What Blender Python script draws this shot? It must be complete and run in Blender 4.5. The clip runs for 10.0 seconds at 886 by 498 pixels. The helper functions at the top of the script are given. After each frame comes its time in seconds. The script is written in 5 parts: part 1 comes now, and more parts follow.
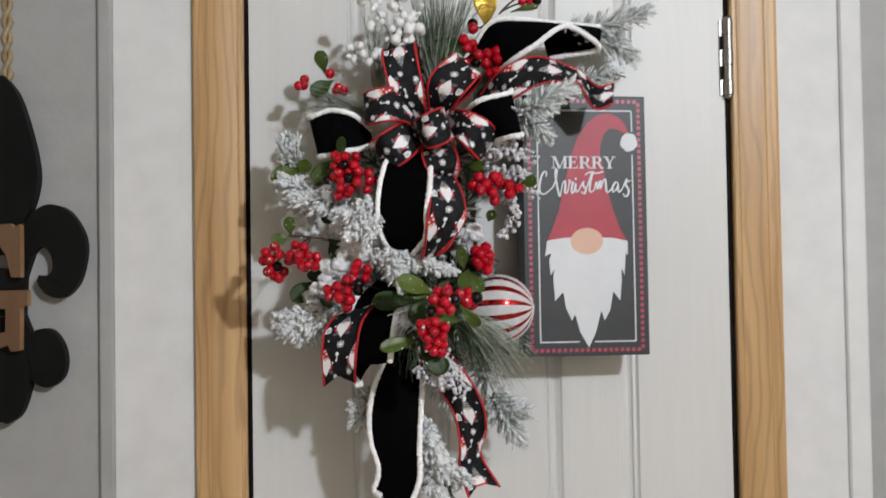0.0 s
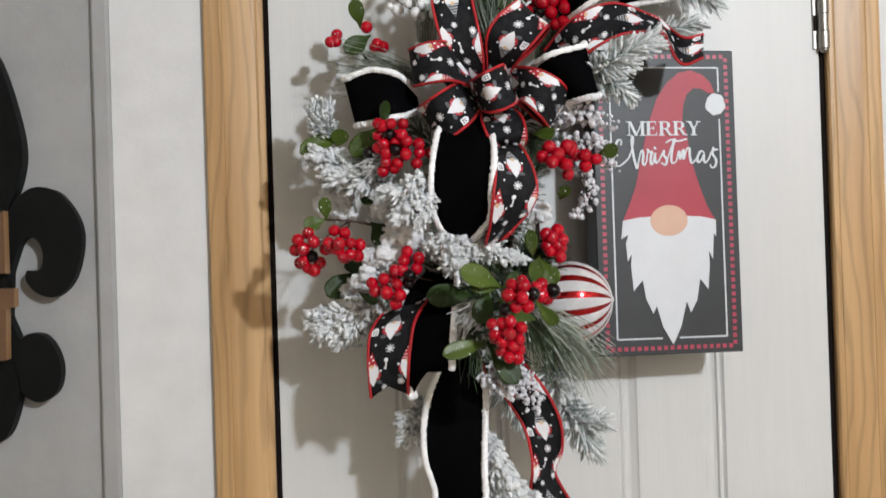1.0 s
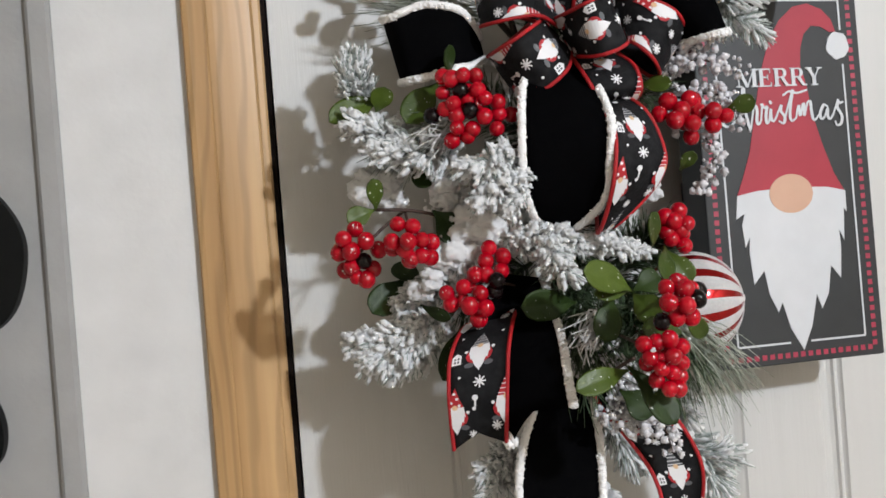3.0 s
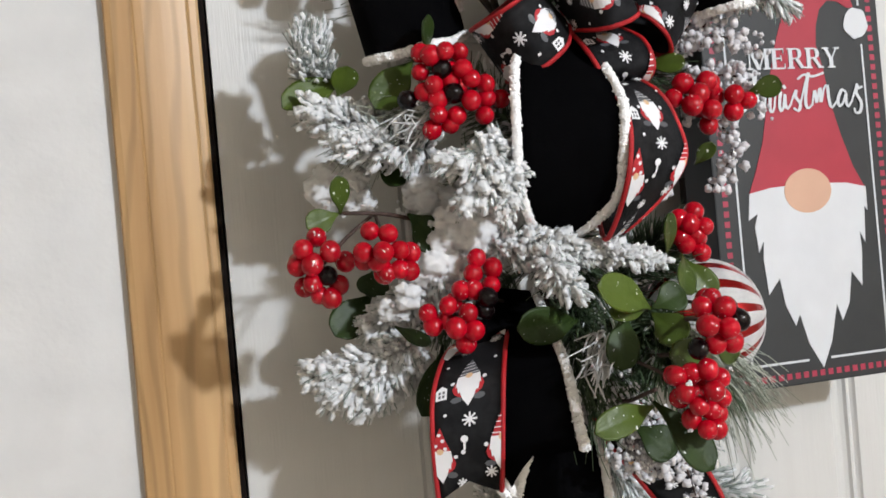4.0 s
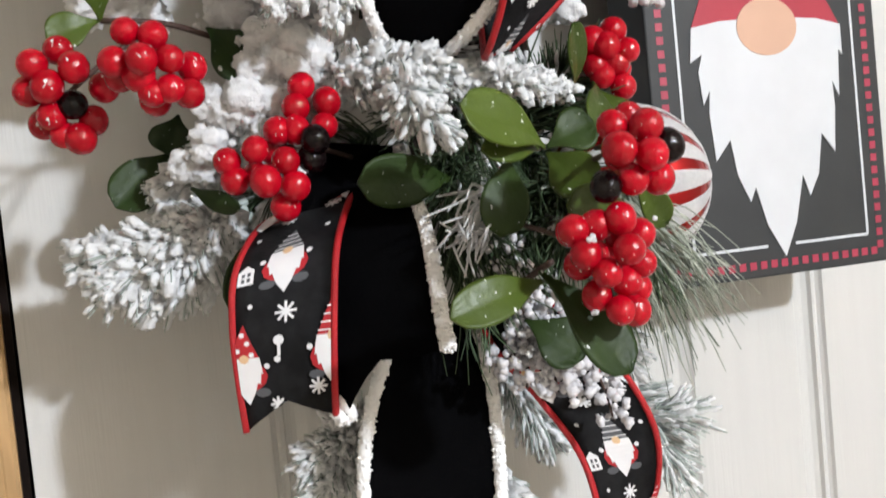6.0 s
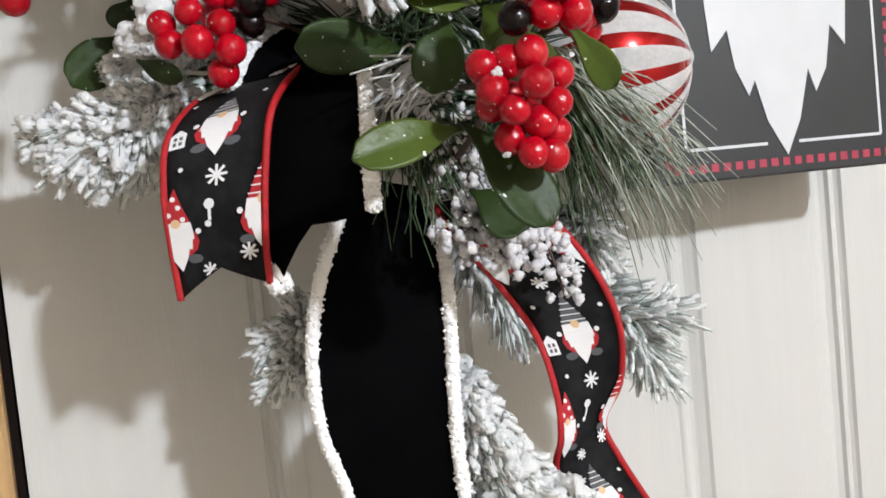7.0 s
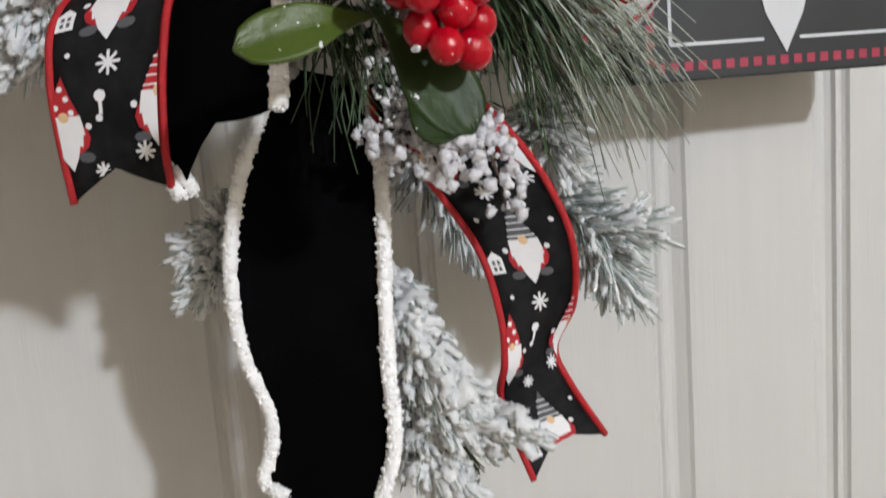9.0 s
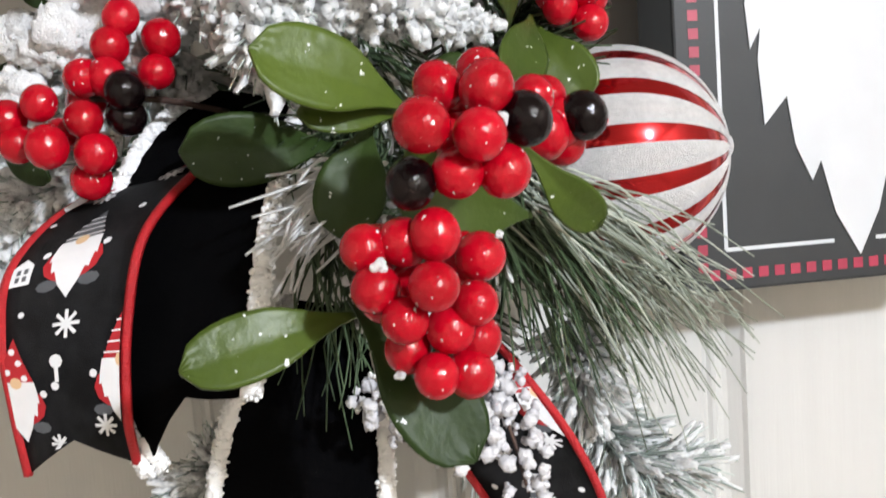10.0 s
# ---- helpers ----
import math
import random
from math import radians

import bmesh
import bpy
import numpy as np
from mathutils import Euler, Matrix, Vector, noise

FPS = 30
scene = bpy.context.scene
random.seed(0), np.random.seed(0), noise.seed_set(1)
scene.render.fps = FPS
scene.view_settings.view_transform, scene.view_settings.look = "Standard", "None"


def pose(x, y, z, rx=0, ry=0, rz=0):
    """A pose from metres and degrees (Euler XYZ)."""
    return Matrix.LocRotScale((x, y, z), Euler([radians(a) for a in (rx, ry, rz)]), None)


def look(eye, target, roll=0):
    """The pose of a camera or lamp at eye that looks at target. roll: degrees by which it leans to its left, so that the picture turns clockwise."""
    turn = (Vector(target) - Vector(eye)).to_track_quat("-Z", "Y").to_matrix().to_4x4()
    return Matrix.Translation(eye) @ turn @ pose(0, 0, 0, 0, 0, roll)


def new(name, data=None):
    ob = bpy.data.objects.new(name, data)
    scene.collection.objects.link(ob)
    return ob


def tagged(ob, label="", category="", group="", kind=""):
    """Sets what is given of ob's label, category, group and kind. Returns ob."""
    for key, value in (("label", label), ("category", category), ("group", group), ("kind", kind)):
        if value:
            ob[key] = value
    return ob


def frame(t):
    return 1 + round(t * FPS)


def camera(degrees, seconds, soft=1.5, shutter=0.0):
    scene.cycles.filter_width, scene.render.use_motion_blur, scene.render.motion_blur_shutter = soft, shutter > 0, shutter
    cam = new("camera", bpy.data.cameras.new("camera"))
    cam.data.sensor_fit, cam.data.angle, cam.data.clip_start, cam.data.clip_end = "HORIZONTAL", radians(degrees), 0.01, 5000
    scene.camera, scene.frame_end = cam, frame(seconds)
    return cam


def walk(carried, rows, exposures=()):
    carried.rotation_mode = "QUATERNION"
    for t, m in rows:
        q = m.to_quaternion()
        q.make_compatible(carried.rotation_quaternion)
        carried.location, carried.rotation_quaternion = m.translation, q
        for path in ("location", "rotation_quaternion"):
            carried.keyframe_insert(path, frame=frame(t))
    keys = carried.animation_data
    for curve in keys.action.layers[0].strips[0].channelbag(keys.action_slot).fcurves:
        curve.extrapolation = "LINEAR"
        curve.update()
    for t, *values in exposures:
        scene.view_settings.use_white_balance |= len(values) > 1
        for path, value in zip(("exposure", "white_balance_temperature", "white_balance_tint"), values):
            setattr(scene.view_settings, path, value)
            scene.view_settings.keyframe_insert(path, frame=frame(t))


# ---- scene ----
cam = camera(45.7, 10.0, 1.6, 0.25)
PATH = [
    (0, (-0.137, -1.312, 1.497), (0.059, 0.677, 1.553), -0.9),
    (0.5, (-0.169, -1.227, 1.487), (0.015, 0.764, 1.472), -0.8),
    (1, (-0.189, -1.122, 1.509), (0.026, 0.866, 1.524), -1.8),
    (1.5, (-0.197, -1.062, 1.529), (0.045, 0.922, 1.594), -2.9),
    (2, (-0.207, -1.027, 1.526), (0.062, 0.954, 1.586), -3.2),
    (2.5, (-0.267, -0.945, 1.521), (0.065, 1.027, 1.539), -3.5),
    (2.7, (-0.29, -0.902, 1.518), (0.078, 1.064, 1.522), -3.9),
    (3.8, (-0.309, -0.746, 1.537), (0.229, 1.18, 1.5), -4.9),
    (4, (-0.302, -0.724, 1.531), (0.249, 1.198, 1.501), -4.9),
    (4.5, (-0.33, -0.671, 1.519), (0.31, 1.223, 1.448), -5.1),
    (5, (-0.321, -0.647, 1.504), (0.365, 1.228, 1.393), -5.0),
    (5.5, (-0.258, -0.589, 1.504), (0.451, 1.277, 1.385), -5.0),
    (6, (-0.202, -0.569, 1.471), (0.419, 1.328, 1.345), -5.5),
    (6.2, (-0.195, -0.573, 1.455), (0.382, 1.338, 1.325), -5.5),
    (7.3, (-0.133, -0.571, 1.416), (0.261, 1.382, 1.247), -5.8),
    (7.5, (-0.129, -0.568, 1.412), (0.232, 1.389, 1.216), -5.9),
    (8, (-0.119, -0.561, 1.402), (0.241, 1.374, 1.047), -5.3),
    (8.5, (-0.11, -0.555, 1.403), (0.266, 1.361, 0.97), -4.7),
    (9, (-0.102, -0.534, 1.422), (0.276, 1.397, 1.062), -4.3),
    (9.5, (-0.083, -0.487, 1.452), (0.215, 1.47, 1.166), -4.3),
    (10, (-0.071, -0.478, 1.475), (0.203, 1.49, 1.25), -4.0),
]
scene_exposures = [(0.0, -0.22), (0.5, -0.17), (1.0, 0.0), (1.5, 0.06), (2.5, 0.02), (4.5, 0.26), (5.5, 0.32), (6.0, 0.46), (7.5, 0.28), (8.0, 0.12), (8.5, -0.06), (9.0, -0.06), (9.5, 0.38), (10.0, 0.56)]
walk(cam, [(t, look(eye, target, roll)) for t, eye, target, roll in PATH], scene_exposures)

# ---- light: one ceiling lamp behind and to the right of the camera, and the bounce of a closed, unseen tan room ----
world = bpy.data.worlds.new("room_air")
world.use_nodes = True
world.node_tree.nodes["Background"].inputs[0].default_value = (0.02, 0.02, 0.02, 1)
scene.world = world


def lamp(name, at, watts, radius, colour):
    data = bpy.data.lights.new(name, "POINT")
    data.energy, data.shadow_soft_size, data.color = watts, radius, colour
    ob = new(name, data)
    ob.location = at
    return ob


lamp("ceiling_bulb", (0.94, -2.58, 2.46), 202, 0.062, (0.925, 0.99, 1.085))


# ---- materials ----
def mat(name, base, rough=0.5, metal=0.0, vary=0.12, scale=30.0, bump=0.0, bump_scale=200.0, second=None,
        stretch=(1, 1, 1), cut=None, coat=0.0, per_island=0.0, per_object=0.0, sheen=0.0, spec=0.5, speck=None):
    """A procedural surface: a base colour with variation at two scales, and a fine relief."""
    m = bpy.data.materials.new(name)
    m.use_nodes = True
    nt = m.node_tree
    nd, ln = nt.nodes, nt.links
    bs = nd["Principled BSDF"]
    tc = nd.new("ShaderNodeTexCoord")
    mp = nd.new("ShaderNodeMapping")
    mp.inputs["Scale"].default_value = stretch
    ln.new(tc.outputs["Object"], mp.inputs["Vector"])
    n1 = nd.new("ShaderNodeTexNoise")
    n1.inputs["Scale"].default_value, n1.inputs["Detail"].default_value = scale, 6
    ln.new(mp.outputs[0], n1.inputs["Vector"])
    n2 = nd.new("ShaderNodeTexNoise")
    n2.inputs["Scale"].default_value, n2.inputs["Detail"].default_value = scale * 0.17, 3
    ln.new(mp.outputs[0], n2.inputs["Vector"])
    add = nd.new("ShaderNodeMath")
    add.operation = "ADD"
    ln.new(n1.outputs[0], add.inputs[0])
    ln.new(n2.outputs[0], add.inputs[1])
    rmp = nd.new("ShaderNodeMapRange")
    rmp.inputs["From Min"].default_value, rmp.inputs["From Max"].default_value = 0.7, 1.3
    if cut:
        rmp.inputs["From Min"].default_value, rmp.inputs["From Max"].default_value = cut
    ln.new(add.outputs[0], rmp.inputs["Value"])
    fac = rmp.outputs[0]
    extra = None
    if per_island:
        g = nd.new("ShaderNodeNewGeometry")
        extra = (g.outputs["Random Per Island"], per_island)
    if per_object:
        g = nd.new("ShaderNodeObjectInfo")
        extra = (g.outputs["Random"], per_object)
    if extra:
        mx = nd.new("ShaderNodeMix")
        mx.inputs["Factor"].default_value = extra[1]
        ln.new(fac, mx.inputs["A"])
        ln.new(extra[0], mx.inputs["B"])
        fac = mx.outputs["Result"]
    lo = tuple(c * (1 - vary) for c in base)
    hi = second or tuple(min(1, c * (1 + vary)) for c in base)
    mix = nd.new("ShaderNodeMix")
    mix.data_type = "RGBA"
    mix.inputs["A"].default_value, mix.inputs["B"].default_value = (*lo, 1), (*hi, 1)
    ln.new(fac, mix.inputs["Factor"])
    colour = mix.outputs["Result"]
    if speck:
        n4 = nd.new("ShaderNodeTexNoise")
        n4.inputs["Scale"].default_value, n4.inputs["Detail"].default_value = speck[0], 2
        if per_object:
            inf = nd.new("ShaderNodeObjectInfo")
            off = nd.new("ShaderNodeVectorMath")
            off.operation = "ADD"
            ln.new(tc.outputs["Object"], off.inputs[0])
            ln.new(inf.outputs["Location"], off.inputs[1])
            ln.new(off.outputs[0], n4.inputs["Vector"])
        else:
            ln.new(tc.outputs["Object"], n4.inputs["Vector"])
        th = nd.new("ShaderNodeMapRange")
        th.inputs["From Min"].default_value, th.inputs["From Max"].default_value = speck[1], speck[1] + 0.03
        ln.new(n4.outputs[0], th.inputs["Value"])
        sn = nd.new("ShaderNodeMix")
        sn.data_type = "RGBA"
        sn.inputs["B"].default_value = (0.75, 0.77, 0.76, 1)
        ln.new(th.outputs[0], sn.inputs["Factor"])
        ln.new(colour, sn.inputs["A"])
        colour = sn.outputs["Result"]
    ln.new(colour, bs.inputs["Base Color"])
    bs.inputs["Roughness"].default_value, bs.inputs["Metallic"].default_value = rough, metal
    bs.inputs["Coat Weight"].default_value, bs.inputs["Coat Roughness"].default_value = coat, 0.08
    bs.inputs["Sheen Weight"].default_value = sheen
    bs.inputs["Specular IOR Level"].default_value = spec
    if bump:
        n3 = nd.new("ShaderNodeTexNoise")
        n3.inputs["Scale"].default_value, n3.inputs["Detail"].default_value = bump_scale, 4
        ln.new(mp.outputs[0], n3.inputs["Vector"])
        bp = nd.new("ShaderNodeBump")
        bp.inputs["Strength"].default_value, bp.inputs["Distance"].default_value = bump, 0.002
        ln.new(n3.outputs[0], bp.inputs["Height"])
        ln.new(bp.outputs[0], bs.inputs["Normal"])
    return m


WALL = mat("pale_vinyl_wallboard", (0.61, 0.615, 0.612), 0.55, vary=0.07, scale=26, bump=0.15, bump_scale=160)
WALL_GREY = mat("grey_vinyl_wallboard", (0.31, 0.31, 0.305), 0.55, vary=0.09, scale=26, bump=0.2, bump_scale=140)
# Tan of the unseen walls, set for the warmth and strength of their bounce.
ROOM = mat("unseen_wall_tan", (0.41, 0.36, 0.29), 0.8, vary=0.04, scale=6)
FLOOR = mat("floor_vinyl", (0.30, 0.25, 0.20), 0.5, vary=0.2, scale=9)
DOOR = mat("white_door_paint", (0.585, 0.585, 0.57), 0.42, vary=0.025, scale=18, bump=0.13, bump_scale=90, stretch=(7, 7, 0.35))
OAK = mat("varnished_oak", (0.41, 0.235, 0.098), 0.36, vary=0.12, scale=60, second=(0.56, 0.36, 0.175), stretch=(1.1, 1.1, 0.05),
          bump=0.08, bump_scale=90, spec=0.3)
# Near-black, so the shade of door gap and hinge slots is in the colour.
GAP_SHADE = mat("gap_shade_near_black", (0.008, 0.005, 0.004), 0.8, vary=0.2, spec=0.1)
STEEL = mat("brushed_nickel", (0.34, 0.325, 0.30), 0.36, 1.0, vary=0.08, scale=80, bump=0.05, bump_scale=400)
BLACKWOOD = mat("black_painted_wood", (0.0035, 0.0037, 0.0035), 0.6, vary=0.3, scale=60, bump=0.15, bump_scale=120, spec=0.12)
FACEWOOD = mat("brown_front_wood", (0.10, 0.045, 0.018), 0.5, vary=0.2, scale=40, second=(0.15, 0.075, 0.032), stretch=(1, 1, 0.2))
RAWWOOD = mat("tan_stained_wood", (0.33, 0.17, 0.07), 0.55, vary=0.2, scale=40, second=(0.42, 0.25, 0.12), stretch=(1, 1, 0.2))
JUTE = mat("jute_twine", (0.34, 0.25, 0.14), 0.9, vary=0.3, scale=300, bump=0.5, bump_scale=900)
PLASTIC = mat("white_box_plastic", (0.72, 0.72, 0.70), 0.3, vary=0.02)
SIGN_BLACK = mat("charcoal_sign_print", (0.030, 0.032, 0.034), 0.42, vary=0.12, scale=40, bump=0.012, bump_scale=500, spec=0.3)
SIGN_EDGE = mat("dark_sign_side", (0.035, 0.03, 0.03), 0.55, vary=0.2, scale=60)
SIGN_RED = mat("sign_red_print", (0.36, 0.03, 0.05), 0.42, vary=0.10, scale=26, bump=0.012, bump_scale=400, spec=0.3)
SIGN_DOT = mat("sign_buffalo_red", (0.36, 0.025, 0.06), 0.4, vary=0.12, scale=200)
SIGN_WHITE = mat("sign_white_print", (0.57, 0.59, 0.615), 0.45, vary=0.05, scale=40, bump=0.012, bump_scale=400)
SIGN_SKIN = mat("sign_tan_print", (0.54, 0.33, 0.23), 0.4, vary=0.06, scale=30)
VELVET = mat("black_velvet", (0.0022, 0.0022, 0.0026), 0.95, vary=0.25, scale=60, bump=0.2, bump_scale=900, spec=0.02)
CHENILLE = mat("white_chenille", (0.95, 0.945, 0.94), 0.95, vary=0.04, scale=300, bump=0.25, bump_scale=1500)
PRINT = mat("black_printed_fabric", (0.007, 0.007, 0.008), 0.66, vary=0.35, scale=160, second=(0.018, 0.018, 0.020), bump=0.3, bump_scale=2200, spec=0.14)
REDCORD = mat("red_ribbon_edge", (0.45, 0.008, 0.014), 0.5, vary=0.15, scale=300, bump=0.5, bump_scale=1500)
INK_WHITE = mat("white_ink", (0.78, 0.78, 0.80), 0.6, vary=0.03, scale=200)
INK_RED = mat("red_ink", (0.42, 0.012, 0.02), 0.6, vary=0.1, scale=200)
INK_GREY = mat("grey_ink", (0.085, 0.09, 0.10), 0.6, vary=0.1, scale=200)
INK_SKIN = mat("tan_ink", (0.70, 0.48, 0.28), 0.6, vary=0.05, scale=200)
BERRY = mat("glossy_red_berry", (0.36, 0.001, 0.008), 0.13, vary=0.2, scale=2, second=(0.50, 0.002, 0.015), bump=0.25, bump_scale=3, per_object=0.6, spec=0.42, speck=(2.6, 0.69))
BERRY_DARK = mat("glossy_black_berry", (0.004, 0.0015, 0.002), 0.11, vary=0.3, scale=2, bump=0.25, bump_scale=3, spec=0.30)
LEAF = mat("mistletoe_leaf", (0.032, 0.058, 0.008), 0.38, vary=0.2, scale=60, second=(0.080, 0.118, 0.016), bump=0.2, bump_scale=220, per_object=0.6, spec=0.28, speck=(380, 0.70))
LEAF_DARK = mat("dark_fabric_leaf", (0.014, 0.030, 0.006), 0.46, vary=0.25, scale=60, second=(0.034, 0.062, 0.012), bump=0.2, bump_scale=220, per_object=0.5, spec=0.25, speck=(380, 0.71))
NEEDLE = mat("green_pine_needle", (0.022, 0.050, 0.018), 0.5, vary=0.3, scale=90, second=(0.11, 0.165, 0.085), per_island=0.7)
FROSTED = mat("frosted_pine_needle", (0.045, 0.085, 0.03), 0.5, vary=0.3, scale=90, second=(0.60, 0.63, 0.55), per_island=0.75)
FLOCK = mat("white_flocking", (0.92, 0.93, 0.925), 0.95, vary=0.04, scale=240, second=(0.97, 0.97, 0.98), bump=0.7, bump_scale=1500, per_island=0.55)
TEAL = mat("pale_frosted_needle", (0.22, 0.30, 0.25), 0.7, vary=0.3, scale=90, second=(0.72, 0.77, 0.74), per_island=0.7)
TWIG = mat("brown_twig", (0.060, 0.032, 0.024), 0.7, vary=0.3, scale=120, bump=0.4, bump_scale=500)
SNOW = mat("artificial_snow", (0.95, 0.95, 0.955), 0.95, vary=0.03, scale=200, bump=0.8, bump_scale=1400)
SILVER = mat("silver_glitter_bead", (0.93, 0.91, 0.95), 0.12, 0.0, vary=0.06, scale=300, second=(0.98, 0.97, 1.0), bump=0.5, bump_scale=900, per_island=0.5)
PEARL = mat("white_pearl", (0.80, 0.80, 0.79), 0.25, vary=0.06, scale=120, per_island=0.5)
BALL_RED = mat("metallic_red_glass", (0.52, 0.012, 0.016), 0.13, 0.85, vary=0.08, scale=50, coat=0.4)
GLITTER = mat("white_glitter_band", (0.88, 0.87, 0.87), 0.7, vary=0.10, scale=500, bump=1.0, bump_scale=2000)
GOLD = mat("gold_foil", (0.72, 0.50, 0.10), 0.28, 0.9, vary=0.25, scale=90, bump=0.7, bump_scale=180)
BARK = mat("grapevine", (0.035, 0.025, 0.018), 0.85, vary=0.35, scale=80, bump=0.5, bump_scale=300)


def add_grain(m):
    """Long wavering growth lines over a wood's colour."""
    nd, ln = m.node_tree.nodes, m.node_tree.links
    bs = nd["Principled BSDF"]
    was = bs.inputs["Base Color"].links[0].from_socket
    tc, mp, wv = nd.new("ShaderNodeTexCoord"), nd.new("ShaderNodeMapping"), nd.new("ShaderNodeTexWave")
    mp.inputs["Scale"].default_value = (1.0, 1.0, 0.22)
    wv.inputs["Scale"].default_value, wv.inputs["Distortion"].default_value = 24, 16
    wv.inputs["Detail"].default_value, wv.inputs["Detail Scale"].default_value = 2.5, 0.6
    ln.new(tc.outputs["Object"], mp.inputs["Vector"])
    ln.new(mp.outputs[0], wv.inputs["Vector"])
    rg = nd.new("ShaderNodeMapRange")
    rg.inputs["From Min"].default_value, rg.inputs["From Max"].default_value = 0.0, 0.35
    rg.inputs["To Min"].default_value, rg.inputs["To Max"].default_value = 0.80, 1.0
    ln.new(wv.outputs["Fac"], rg.inputs["Value"])
    mul = nd.new("ShaderNodeMix")
    mul.data_type, mul.blend_type = "RGBA", "MULTIPLY"
    mul.inputs["Factor"].default_value = 1.0
    ln.new(was, mul.inputs["A"])
    ln.new(rg.outputs[0], mul.inputs["B"])
    ln.new(mul.outputs["Result"], bs.inputs["Base Color"])


add_grain(OAK)
SILVER.node_tree.nodes["Principled BSDF"].inputs["Transmission Weight"].default_value = 0.3
for soft_white, depth in ((FLOCK, 0.35), (SNOW, 0.35), (CHENILLE, 0.0)):
    shade = soft_white.node_tree.nodes["Principled BSDF"]
    shade.inputs["Subsurface Weight"].default_value, shade.inputs["Subsurface Scale"].default_value = depth, 0.004
    shade.inputs["Subsurface Radius"].default_value = (1.0, 0.97, 0.95)


# ---- mesh helpers ----
class Geo:
    """Vertices and faces that are joined into one mesh."""

    def __init__(self):
        self.v, self.f, self.m = [], [], []

    def add(self, verts, faces, slot=0):
        k = len(self.v)
        self.v.extend(tuple(p) for p in verts)
        self.f.extend(tuple(i + k for i in f) for f in faces)
        self.m.extend([slot] * len(faces))

    def mesh(self, name, materials, smooth=True):
        me = bpy.data.meshes.new(name)
        me.from_pydata(self.v, [], self.f)
        for one in materials if isinstance(materials, (list, tuple)) else [materials]:
            me.materials.append(one)
        me.polygons.foreach_set("material_index", self.m)
        me.polygons.foreach_set("use_smooth", [smooth] * len(self.f))
        me.update()
        return me


def thing(name, at, label, category, group=""):
    ob = new(name)
    ob.location = at
    ob.empty_display_size = 0.02
    return tagged(ob, label, category, group)


def hang(ob, parent):
    """Make ob a part of parent, both staying where they are."""
    ob.parent = parent
    if parent.parent is None:
        ob.matrix_parent_inverse = parent.matrix_basis.inverted()
    return ob


def part(name, geo, material, parent, label="", smooth=True):
    me = geo.mesh(name, material, smooth) if isinstance(geo, Geo) else geo
    ob = hang(new(name, me), parent)
    return tagged(ob, label) if label else ob


def box(geo, lo, hi, bevel=0.0, slot=0):
    """A box with chamfered edges along its long sides."""
    (x0, y0, z0), (x1, y1, z1), b = lo, hi, bevel
    if not b:
        vs = [(x, y, z) for z in (z0, z1) for y in (y0, y1) for x in (x0, x1)]
        geo.add(vs, [(0, 2, 3, 1), (4, 5, 7, 6), (0, 1, 5, 4), (2, 6, 7, 3), (0, 4, 6, 2), (1, 3, 7, 5)], slot)
        return
    bm = bmesh.new()
    bmesh.ops.create_cube(bm, size=1)
    for v in bm.verts:
        v.co = Vector(((x0 + x1) / 2 + v.co.x * (x1 - x0), (y0 + y1) / 2 + v.co.y * (y1 - y0), (z0 + z1) / 2 + v.co.z * (z1 - z0)))
    bmesh.ops.bevel(bm, geom=bm.edges[:], offset=b, segments=2, affect="EDGES", profile=0.5)
    bm.verts.index_update()
    geo.add([v.co[:] for v in bm.verts], [[v.index for v in f.verts] for f in bm.faces], slot)
    bm.free()


def tube(geo, pts, radius, sides=6, caps=True, slot=0):
    """A round bar along a line of points; radius is a number or a function of 0..1."""
    pts = [Vector(p) for p in pts]
    n = len(pts)
    up = Vector((0.3, -0.8, 0.5))
    vs, fs = [], []
    for i, p in enumerate(pts):
        t = (pts[min(i + 1, n - 1)] - pts[max(i - 1, 0)]).normalized()
        a = t.cross(up)
        a = a.normalized() if a.length > 1e-4 else t.orthogonal().normalized()
        b = t.cross(a)
        r = radius(i / max(1, n - 1)) if callable(radius) else radius
        for k in range(sides):
            w = 2 * math.pi * k / sides
            vs.append(p + a * (math.cos(w) * r) + b * (math.sin(w) * r))
    for i in range(n - 1):
        for k in range(sides):
            j = (k + 1) % sides
            fs.append((i * sides + k, i * sides + j, (i + 1) * sides + j, (i + 1) * sides + k))
    if caps:
        fs.append(tuple(range(sides))[::-1])
        fs.append(tuple((n - 1) * sides + k for k in range(sides)))
    geo.add(vs, fs, slot)


def ball(geo, at, r, seg=10, rings=7, squash=(1, 1, 1), lump=0.0, slot=0):
    vs, fs = [], []
    at = Vector(at)
    for i in range(rings + 1):
        th = math.pi * i / rings
        for k in range(seg):
            ph = 2 * math.pi * k / seg
            d = Vector((math.sin(th) * math.cos(ph), math.sin(th) * math.sin(ph), math.cos(th)))
            q = r * (1 + (lump * noise.noise(at * 900 + d * 1.7) if lump else 0))
            vs.append(at + Vector((d.x * q * squash[0], d.y * q * squash[1], d.z * q * squash[2])))
    for i in range(rings):
        for k in range(seg):
            j = (k + 1) % seg
            a, b, c, d = i * seg + k, i * seg + j, (i + 1) * seg + j, (i + 1) * seg + k
            fs.append((a, d, c, b) if 0 < i < rings - 1 else ((a, d, c) if i == 0 else (a, d, b)))
    geo.add(vs, fs, slot)


